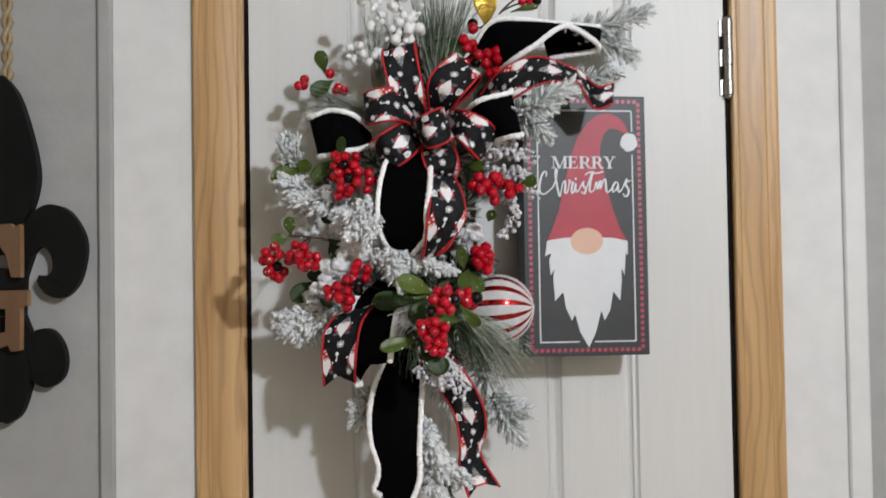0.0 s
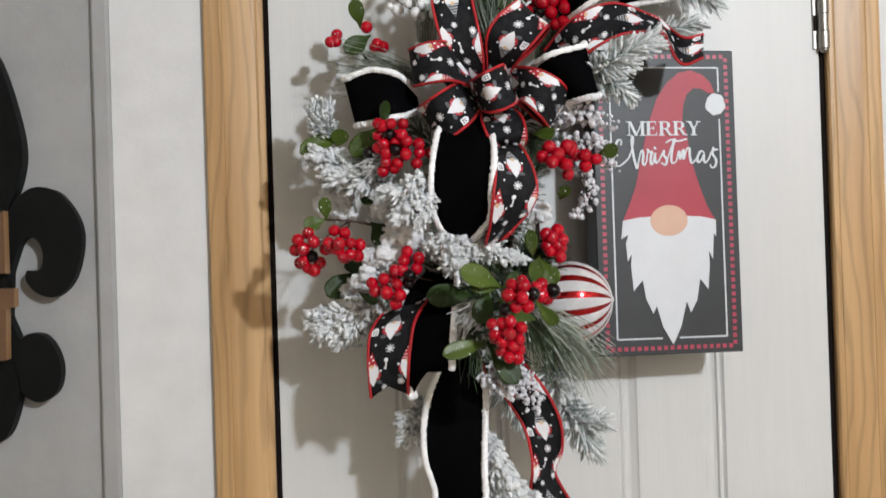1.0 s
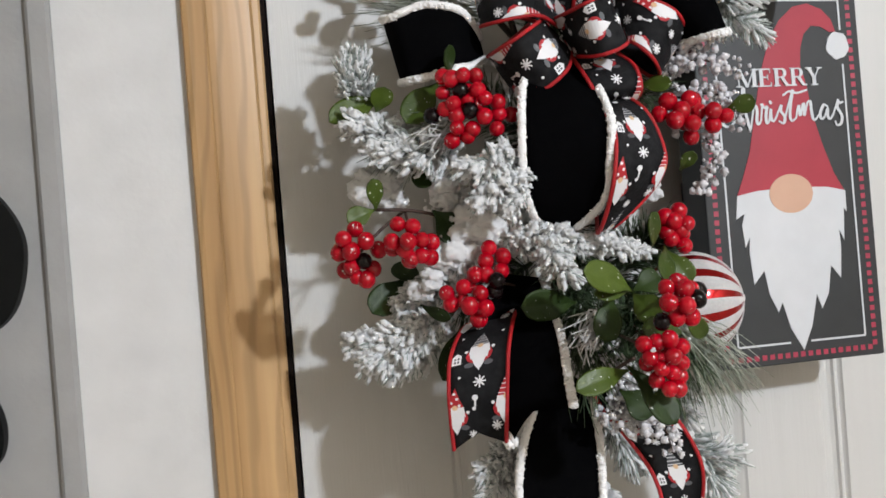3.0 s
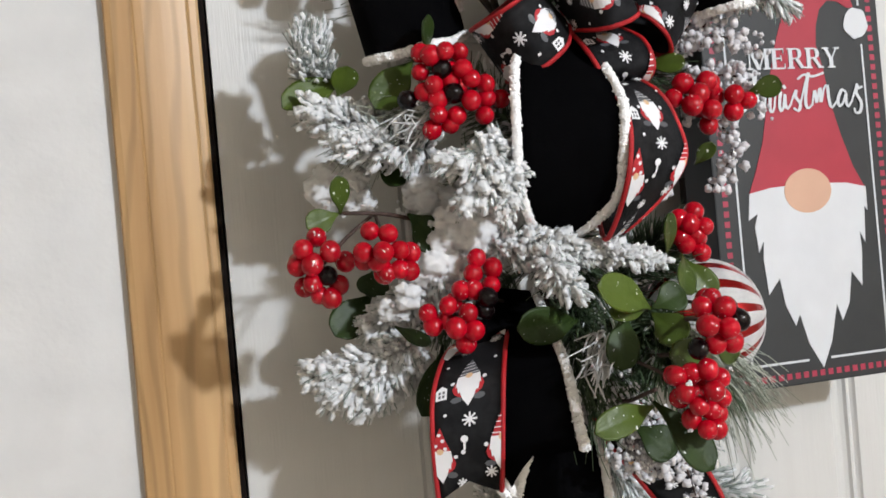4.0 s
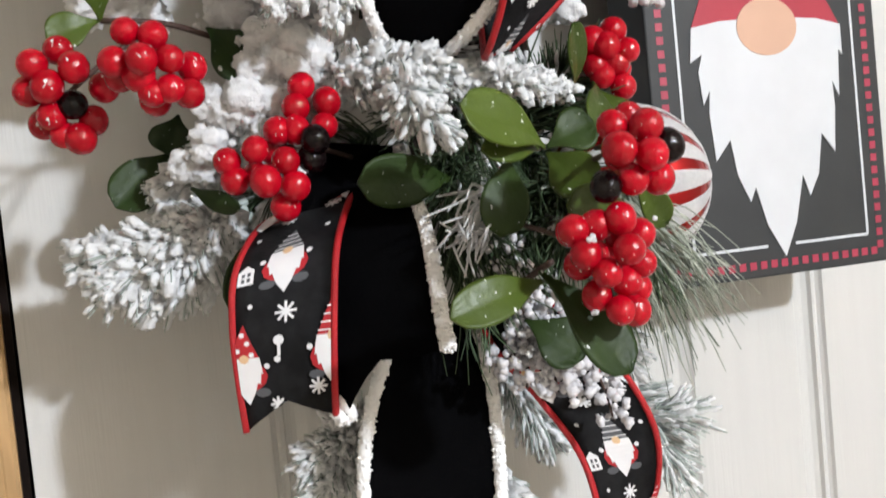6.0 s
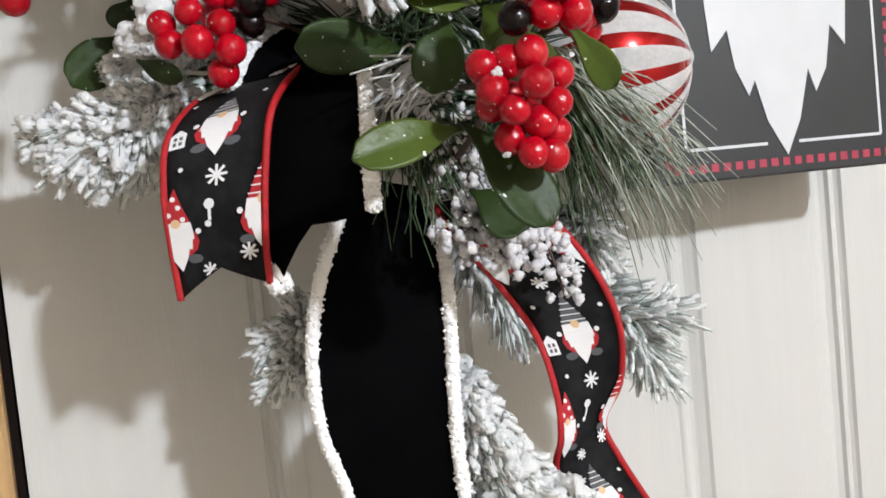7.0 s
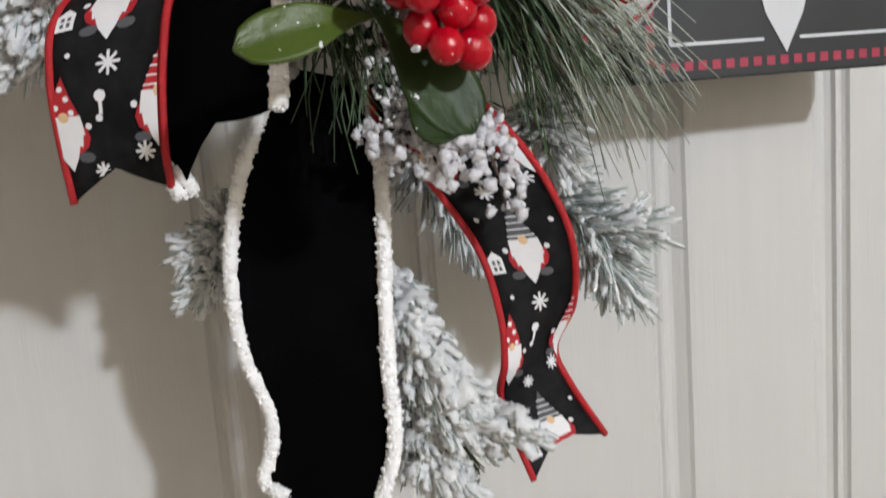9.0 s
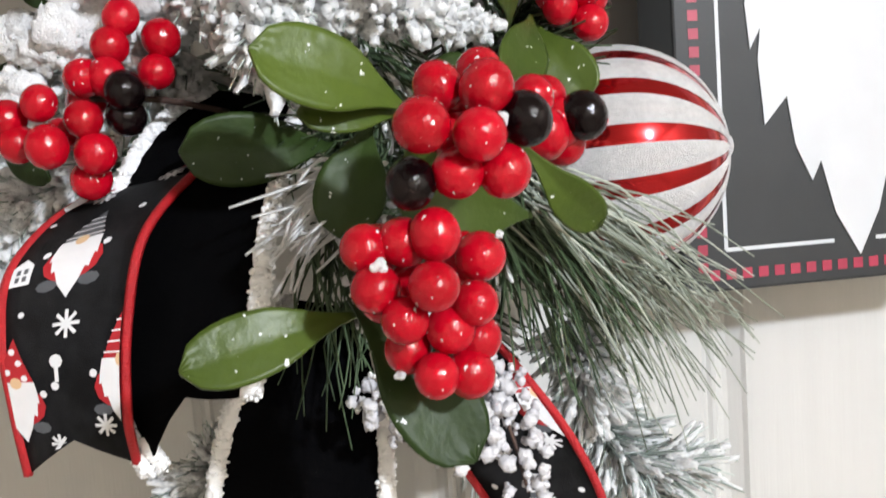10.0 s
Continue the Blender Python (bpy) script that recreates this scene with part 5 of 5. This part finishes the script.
velvet_ribbon([((-0.0743, -0.12, 1.4213), (-0.0489, -0.12, 1.4147)), ((-0.088, -0.14, 1.4075), (-0.0471, -0.138, 1.3975)), ((-0.1005, -0.14, 1.3778), (-0.0485, -0.15, 1.3679)),
               ((-0.1062, -0.138, 1.3475), (-0.0510, -0.155, 1.3373)), ((-0.1048, -0.136, 1.3174), (-0.0525, -0.158, 1.3097)), ((-0.0975, -0.135, 1.2930), (-0.0522, -0.16, 1.2915)),
               ((-0.0972, -0.135, 1.2780), (-0.0540, -0.16, 1.2736)), ((-0.1020, -0.135, 1.2640), (-0.0630, -0.16, 1.2540)), ((-0.0985, -0.138, 1.2600), (-0.0735, -0.16, 1.2440)),
               ((-0.0945, -0.142, 1.2580), (-0.0825, -0.16, 1.2375))], "velvet_tail", "long hanging black velvet tail with fluffy white edges", 80, wave=0.010)

# printed ribbon: bow loops round the knot, then tails
printed_ribbon([((-0.0493, -0.125, 1.676), (-0.0365, -0.125, 1.6759)), ((-0.0726, -0.145, 1.6951), (-0.0398, -0.145, 1.692)), ((-0.0802, -0.152, 1.7128), (-0.0432, -0.152, 1.7129)), ((-0.0866, -0.15, 1.7428), (-0.05, -0.15, 1.7512)), ((-0.0825, -0.13, 1.7541), (-0.0484, -0.13, 1.762)), ((-0.0671, -0.11, 1.7206), (-0.0411, -0.11, 1.7207)), ((-0.0474, -0.1, 1.6863), (-0.0342, -0.1, 1.6863))], "bow_loop", phase=-0.010)
printed_ribbon([((-0.0331, -0.125, 1.6876), (-0.0124, -0.125, 1.6837)), ((-0.0369, -0.152, 1.7116), (-0.0004, -0.152, 1.6991)), ((-0.0277, -0.158, 1.7294), (0.0124, -0.158, 1.7132)), ((-0.0089, -0.15, 1.7457), (0.0219, -0.15, 1.7236)), ((-0.0028, -0.13, 1.7507), (0.0252, -0.13, 1.7223)), ((-0.0181, -0.11, 1.7273), (0.0131, -0.11, 1.7077)), ((-0.0295, -0.1, 1.6962), (-0.0098, -0.1, 1.6896))], "bow_loop", phase=0.018, mirror=True)
printed_ribbon([((-0.0471, -0.125, 1.6953), (-0.0449, -0.125, 1.6689)), ((-0.0714, -0.15, 1.7081), (-0.0682, -0.15, 1.6728)), ((-0.0904, -0.154, 1.708), (-0.0859, -0.154, 1.6716)), ((-0.1063, -0.14, 1.7054), (-0.1024, -0.14, 1.6706)), ((-0.1044, -0.115, 1.7086), (-0.101, -0.115, 1.6743)), ((-0.0768, -0.105, 1.7117), (-0.0739, -0.105, 1.6823)), ((-0.0473, -0.1, 1.6962), (-0.0456, -0.1, 1.6764))], "bow_loop", phase=0.0)
printed_ribbon([((-0.0606, -0.13, 1.6746), (-0.0392, -0.13, 1.6527)), ((-0.075, -0.158, 1.6654), (-0.0542, -0.158, 1.6341)), ((-0.0914, -0.16, 1.6551), (-0.0707, -0.16, 1.6214)), ((-0.1008, -0.14, 1.6503), (-0.0798, -0.14, 1.6179)), ((-0.0974, -0.115, 1.6529), (-0.0773, -0.115, 1.6212)), ((-0.0777, -0.11, 1.6652), (-0.0587, -0.11, 1.6326)), ((-0.0607, -0.1, 1.6778), (-0.0393, -0.1, 1.6567))], "bow_loop", phase=0.020, mirror=True)
printed_ribbon([((-0.0104, -0.125, 1.6902), (-0.0096, -0.125, 1.6585)), ((0.0072, -0.155, 1.6821), (-0.0034, -0.155, 1.6512)), ((0.0279, -0.16, 1.6712), (0.0084, -0.16, 1.6386)), ((0.0431, -0.142, 1.6599), (0.0208, -0.142, 1.6299)), ((0.0442, -0.118, 1.6619), (0.0227, -0.118, 1.6333)), ((0.0206, -0.11, 1.6782), (0.0082, -0.11, 1.6487)), ((-0.0045, -0.1, 1.6896), (-0.0049, -0.1, 1.6632))], "bow_loop", phase=-0.014)
printed_ribbon([((-0.0418, -0.13, 1.6489), (-0.0103, -0.13, 1.6501)), ((-0.0444, -0.16, 1.6313), (-0.0067, -0.16, 1.6349)), ((-0.0403, -0.168, 1.6167), (-0.0054, -0.168, 1.6177)), ((-0.0338, -0.15, 1.6122), (-0.0048, -0.15, 1.6108)), ((-0.0311, -0.12, 1.6217), (-0.0038, -0.12, 1.6215)), ((-0.0357, -0.11, 1.6475), (-0.0088, -0.11, 1.6487))], "bow_loop", phase=0.008)
printed_ribbon([((-0.0516, -0.13, 1.6746), (-0.0405, -0.13, 1.6476)), ((-0.0484, -0.172, 1.6732), (-0.0378, -0.172, 1.6398)), ((-0.0379, -0.18, 1.6775), (-0.0261, -0.18, 1.6418)), ((-0.0266, -0.172, 1.6831), (-0.0147, -0.172, 1.6484)), ((-0.0167, -0.13, 1.69), (-0.0069, -0.13, 1.6565))], "bow_knot", "printed ribbon knot at the bow's middle", phase=0.03)
printed_ribbon([((-0.0327, -0.13, 1.6158), (-0.0134, -0.13, 1.6242)), ((-0.041, -0.185, 1.6007), (-0.0087, -0.175, 1.6028)), ((-0.0401, -0.2, 1.5844), (-0.0023, -0.185, 1.5822)), ((-0.044, -0.205, 1.5594), (-0.0023, -0.19, 1.5605)), ((-0.0452, -0.19, 1.5352), (-0.0143, -0.18, 1.5403)), ((-0.0464, -0.172, 1.5196), (-0.0329, -0.165, 1.5224)), ((-0.0307, -0.13, 1.5319), (-0.0117, -0.13, 1.5354)), ((-0.0191, -0.1, 1.5744), (0.0053, -0.1, 1.5733))], "printed_loop", "large printed ribbon loop beside the velvet", phase=0.052)
printed_ribbon([((0.0282, -0.1, 1.7098), (0.0512, -0.1, 1.69)), ((0.0504, -0.13, 1.734), (0.0579, -0.14, 1.6968)), ((0.0889, -0.135, 1.7482), (0.0919, -0.15, 1.7145)), ((0.1317, -0.12, 1.7397), (0.1322, -0.145, 1.717)), ((0.1430, -0.113, 1.7370), (0.1425, -0.138, 1.7080)), ((0.1530, -0.115, 1.7270), (0.1518, -0.132, 1.6945)), ((0.1622, -0.13, 1.7151), (0.1604, -0.135, 1.6881)), ((0.1809, -0.13, 1.7184), (0.1764, -0.14, 1.6939))], "printed_tail", "printed ribbon tail curling outward", phase=0.0)
printed_ribbon([((-0.1151, -0.1, 1.4636), (-0.0825, -0.11, 1.477)), ((-0.1369, -0.135, 1.4601), (-0.0978, -0.135, 1.4691)), ((-0.1525, -0.16, 1.4444), (-0.1133, -0.168, 1.4521)), ((-0.1567, -0.165, 1.4243), (-0.1195, -0.178, 1.4277)), ((-0.1565, -0.163, 1.4025), (-0.1221, -0.178, 1.4019)), ((-0.1552, -0.16, 1.3819), (-0.1219, -0.172, 1.3858))], "printed_tail", "short printed ribbon tail with a cut end", phase=-0.024, notch=0.010)
printed_ribbon([((-0.0496, -0.14, 1.4133), (-0.0193, -0.14, 1.4177)), ((-0.0464, -0.155, 1.3968), (-0.0043, -0.16, 1.3974)), ((-0.0295, -0.152, 1.3754), (0.0088, -0.168, 1.3763)), ((-0.0147, -0.158, 1.3494), (0.0182, -0.168, 1.3521)), ((-0.0087, -0.16, 1.3238), (0.0209, -0.158, 1.3258)), ((-0.0078, -0.158, 1.3048), (0.0156, -0.148, 1.3062)), ((-0.0075, -0.148, 1.2862), (0.0214, -0.148, 1.2896)), ((0.0010, -0.158, 1.2560), (0.0385, -0.137, 1.2625))], "printed_tail", "long printed ribbon tail with a cut end", phase=0.066, notch=0.012, n=90)

# berries
cluster((-0.1127, -0.11, 1.6178), [(-0.1404, -0.15, 1.6339), (-0.1362, -0.158, 1.6311), (-0.1294, -0.158, 1.6324), (-0.1177, -0.15, 1.6335), (-0.1412, -0.15, 1.623), (-0.1197, -0.158, 1.6223), (-0.1367, -0.158, 1.6143), (-0.1256, -0.152, 1.6165), (-0.1155, -0.158, 1.6163), (-0.1035, -0.15, 1.6145), (-0.103, -0.15, 1.6067), (-0.0924, -0.144, 1.6065), (-0.1168, -0.158, 1.604), (-0.1344, -0.158, 1.6064), (-0.1415, -0.15, 1.6112), (-0.1351, -0.158, 1.5977), (-0.124, -0.158, 1.5967), (-0.106, -0.15, 1.5963), (-0.1376, -0.15, 1.59), (-0.1272, -0.15, 1.592)], [(-0.1309, -0.156, 1.6231), (-0.126, -0.158, 1.6089), (-0.1494, -0.145, 1.608)], r=0.0054, fill=5)
cluster((0.0572, -0.12, 1.6085), [(0.0179, -0.157, 1.6081), (0.035, -0.157, 1.609), (0.0107, -0.157, 1.5994), (0.0185, -0.165, 1.5939), (0.0392, -0.157, 1.6051), (0.0515, -0.157, 1.5999), (0.0321, -0.165, 1.5909), (0.0525, -0.157, 1.5901), (0.0248, -0.165, 1.6007), (0.0356, -0.157, 1.5826), (0.0629, -0.157, 1.5963)], fill=4)
cluster((-0.1686, -0.12, 1.546), [(-0.2078, -0.146, 1.5347), (-0.2172, -0.15, 1.5287), (-0.2028, -0.152, 1.5263), (-0.2129, -0.156, 1.5201), (-0.2197, -0.142, 1.5197), (-0.1926, -0.14, 1.5198), (-0.2125, -0.148, 1.5098), (-0.1978, -0.145, 1.5072), (-0.209, -0.142, 1.5025), (-0.2033, -0.146, 1.5005)], [(-0.2047, -0.15, 1.5131)], r=0.0056, fill=2, label="bunch of glossy red berries on a bare twig")
cluster((-0.1686, -0.12, 1.546), [(-0.1842, -0.176, 1.5355), (-0.1749, -0.176, 1.5332), (-0.1894, -0.18, 1.5244), (-0.1802, -0.184, 1.5239), (-0.1702, -0.178, 1.524), (-0.1616, -0.172, 1.5222), (-0.1813, -0.176, 1.5191), (-0.177, -0.18, 1.5127), (-0.1708, -0.18, 1.5138), (-0.1638, -0.174, 1.5123)], r=0.0054, fill=2, label="bunch of glossy red berries on a bare twig")
cluster((-0.0904, -0.11, 1.486), [(-0.1173, -0.144, 1.515), (-0.1066, -0.141, 1.5085), (-0.1209, -0.148, 1.5065), (-0.1088, -0.143, 1.4986), (-0.1293, -0.15, 1.4976), (-0.1222, -0.155, 1.4973), (-0.1404, -0.1585, 1.4905), (-0.1288, -0.16, 1.4852), (-0.1508, -0.152, 1.4869), (-0.1384, -0.163, 1.4779), (-0.1486, -0.158, 1.4794), (-0.1263, -0.16, 1.4751), (-0.1295, -0.152, 1.4675)], [(-0.1165, -0.16, 1.4925), (-0.1174, -0.155, 1.4854)], r=0.0055, fill=2)
cluster((0.046, -0.11, 1.5152), [(0.026, -0.147, 1.531), (0.0196, -0.147, 1.524), (0.0157, -0.147, 1.516), (0.0254, -0.147, 1.5168), (0.0179, -0.147, 1.5112), (0.0271, -0.147, 1.5056), (0.0151, -0.147, 1.527), (0.0297, -0.147, 1.5215)], fill=2)
cluster((-0.0003, -0.17, 1.4792), [(0.001, -0.2, 1.4746), (0.0031, -0.2, 1.4694), (-0.0043, -0.205, 1.4721), (-0.0017, -0.2, 1.4819)], [(0.0071, -0.205, 1.4762)])
cluster((-0.0234, -0.2, 1.4705), [(-0.0396, -0.262, 1.484), (-0.0305, -0.264, 1.4829), (-0.0453, -0.272, 1.4762), (-0.0339, -0.274, 1.4736), (-0.0378, -0.27, 1.4662), (-0.0278, -0.264, 1.4658), (-0.0158, -0.246, 1.4808), (-0.0368, -0.258, 1.4739)], [(-0.0473, -0.268, 1.4647), (-0.0226, -0.266, 1.4761)], r=0.0052, fill=2)
cluster((-0.0451, -0.19, 1.4518), [(-0.0573, -0.262, 1.4518), (-0.0493, -0.262, 1.4526), (-0.0432, -0.27, 1.4541), (-0.0329, -0.264, 1.448), (-0.056, -0.268, 1.444), (-0.0452, -0.276, 1.4447), (-0.0355, -0.268, 1.4389), (-0.0509, -0.27, 1.4376), (-0.0408, -0.266, 1.4336), (-0.034, -0.26, 1.4301), (-0.0495, -0.262, 1.4294), (-0.0446, -0.266, 1.4244), (-0.0367, -0.26, 1.423)], r=0.0050, fill=5, label="large bunch of glossy red berries dusted with snow")
cluster((-0.1491, -0.06, 1.7192), [(-0.1751, -0.08, 1.7323), (-0.1817, -0.08, 1.7243), (-0.1765, -0.08, 1.725), (-0.1455, -0.08, 1.7391), (-0.1358, -0.08, 1.7225), (-0.1299, -0.08, 1.7193), (-0.1385, -0.08, 1.7186)], r=0.0054, label="small sprig of red berries")
cluster((0.0298, -0.07, 1.7657), [(0.0098, -0.105, 1.7735), (0.0204, -0.105, 1.7696), (0.0137, -0.105, 1.7643), (0.0268, -0.105, 1.7565), (0.0382, -0.105, 1.7586), (0.0495, -0.105, 1.762), (0.036, -0.105, 1.7473), (0.05, -0.105, 1.752), (0.0471, -0.105, 1.7368), (0.0398, -0.105, 1.7354), (0.0114, -0.105, 1.7471), (0.0206, -0.105, 1.7868)], [(0.0214, -0.1, 1.794), (0.0241, -0.1, 1.7482)], r=0.0060, fill=3)
cluster((0.0614, -0.07, 1.8171), [(0.082, -0.09, 1.8239), (0.0908, -0.09, 1.8233)], [(0.1003, -0.09, 1.8248)], r=0.0050, label="small sprig of red berries")

# leaves
leaf((-0.0391, -0.205, 1.4802), (-0.0782, -0.225, 1.4971), 0.0195, 12)
leaf((-0.0383, -0.205, 1.4802), (-0.0204, -0.21, 1.4887), 0.017, -15, True)
leaf((-0.0385, -0.205, 1.4785), (-0.0308, -0.225, 1.4629), 0.018, 20)
leaf((-0.0483, -0.19, 1.4793), (-0.0598, -0.205, 1.4489), 0.018, 8, True)
leaf((-0.0555, -0.145, 1.4723), (-0.1024, -0.165, 1.4738), 0.021, -8, True)
leaf((-0.0389, -0.2, 1.4802), (-0.0682, -0.215, 1.4814), 0.010, 0)
leaf((-0.0003, -0.15, 1.5047), (-0.0081, -0.175, 1.5308), 0.014, 25)
leaf((0.0037, -0.165, 1.507), (-0.0083, -0.188, 1.4849), 0.0155, -20)
leaf((0.0056, -0.165, 1.5036), (0.0163, -0.178, 1.4809), 0.0150, 10)
leaf((-0.0108, -0.215, 1.4515), (-0.0473, -0.238, 1.4587), 0.017, 0)
leaf((-0.0579, -0.238, 1.4342), (-0.098, -0.252, 1.4274), 0.0145, 14)
leaf((-0.06, -0.238, 1.4377), (-0.0355, -0.252, 1.4006), 0.0195, -10, True)
leaf((-0.0133, -0.22, 1.4699), (0.0098, -0.205, 1.4461), 0.0115, 20)
leaf((-0.0431, -0.18, 1.413), (-0.0255, -0.195, 1.3969), 0.021, -5, True)
leaf((-0.191, -0.13, 1.5466), (-0.1933, -0.142, 1.5678), 0.012, 20)
leaf((-0.1914, -0.13, 1.5473), (-0.2116, -0.135, 1.5406), 0.014, 0)
leaf((-0.1489, -0.12, 1.5444), (-0.1314, -0.132, 1.5227), 0.025, -8, True)
leaf((-0.1603, -0.075, 1.5131), (-0.1671, -0.08, 1.4952), 0.020, 0, True)
leaf((-0.1631, -0.07, 1.4968), (-0.1923, -0.085, 1.4736), 0.022, 10, True)
leaf((-0.1288, -0.1, 1.4624), (-0.1519, -0.125, 1.4248), 0.022, -25, True)
leaf((-0.1624, -0.12, 1.4787), (-0.1452, -0.135, 1.4681), 0.008, 30, True)
leaf((-0.1716, -0.085, 1.6302), (-0.2145, -0.1, 1.6131), 0.0195, 10)
leaf((-0.1789, -0.09, 1.6191), (-0.1739, -0.105, 1.6353), 0.016, 15)
leaf((-0.1357, -0.115, 1.6356), (-0.165, -0.13, 1.6059), 0.021, 12)
leaf((-0.1297, -0.13, 1.6408), (-0.1379, -0.15, 1.6511), 0.017, 20, True)
leaf((-0.1557, -0.085, 1.5798), (-0.1414, -0.105, 1.5648), 0.022, 0, True)
leaf((0.0668, -0.15, 1.6018), (0.0819, -0.165, 1.6042), 0.013, 0)
leaf((0.0292, -0.145, 1.5601), (0.0332, -0.16, 1.5719), 0.011, 10)
leaf((0.0084, -0.13, 1.6237), (0.0258, -0.15, 1.6217), 0.012, 0)
leaf((-0.1515, -0.075, 1.7387), (-0.1589, -0.09, 1.7641), 0.016, 20)
leaf((-0.141, -0.07, 1.733), (-0.1674, -0.085, 1.713), 0.018, 0, True)
leaf((0.0301, -0.085, 1.7929), (0.0507, -0.1, 1.7883), 0.012, 0)
leaf((0.0691, -0.085, 1.8122), (0.1012, -0.095, 1.8168), 0.007, 0)
leaf((0.0396, -0.085, 1.7896), (0.0347, -0.105, 1.838), 0.027, 0, material=GOLD, name="gold_leaf")
leaf((-0.046, -0.085, 1.7687), (0.015, -0.105, 1.7617), 0.026, 15, True)
for pts in ([(-0.191, -0.13, 1.5473), (-0.1681, -0.13, 1.5454), (-0.1474, -0.115, 1.5416), (-0.1141, -0.08, 1.5333)], [(0.0554, -0.085, 1.81), (0.0692, -0.085, 1.8236), (0.0824, -0.088, 1.8318)],
            [(-0.0318, -0.235, 1.4607), (-0.026, -0.2, 1.4536), (-0.0202, -0.15, 1.4473)], [(-0.0448, -0.215, 1.4381), (-0.045, -0.17, 1.426), (-0.0399, -0.14, 1.4382)], [(-0.1621, -0.075, 1.7266), (-0.136, -0.07, 1.7009), (-0.0959, -0.06, 1.6856)]):
    g = Geo()
    tube(g, spline(pts, 14), 0.0013, 6)
    part("twig", g, TWIG, swag)
leaf_snow([((-0.0552, -0.2675, 1.4459), 14, 0.003), ((-0.0543, -0.2, 1.4056), 12, 0.006)])
snow_clump((0.0119, -0.115, 1.5496), 0.013, 45)


# loose end of the white edge beside the short tail
g = Geo()
loose = spline([(-0.1236, -0.16, 1.4054), (-0.1204, -0.168, 1.3934), (-0.117, -0.172, 1.3877), (-0.1153, -0.17, 1.3833)], 40)
tube(g, [p + jitter(0.0004) for p in loose], lambda u: 0.0024 + rng.uniform(-0.0003, 0.0003), 8)
for p in loose:
    for _ in range(14):
        ball(g, p + jitter(1).normalized() * 0.0023, 0.0005, 5, 4)
part("chenille_end", g, CHENILLE, swag, "loose fluffy white edge end")

# dabs of snow stuck to the large bunch
for at, size in (((-0.0551, -0.271, 1.4491), 0.0026), ((-0.0543, -0.27, 1.4465), 0.002), ((-0.0582, -0.268, 1.445), 0.0018), ((-0.0294, -0.266, 1.4528), 0.0014), ((-0.0519, -0.262, 1.4244), 0.0024), ((-0.0291, -0.272, 1.4759), 0.003), ((-0.043, -0.272, 1.4806), 0.0016)):
    snow_clump(at, size * 0.7, 10, "dab of snow")
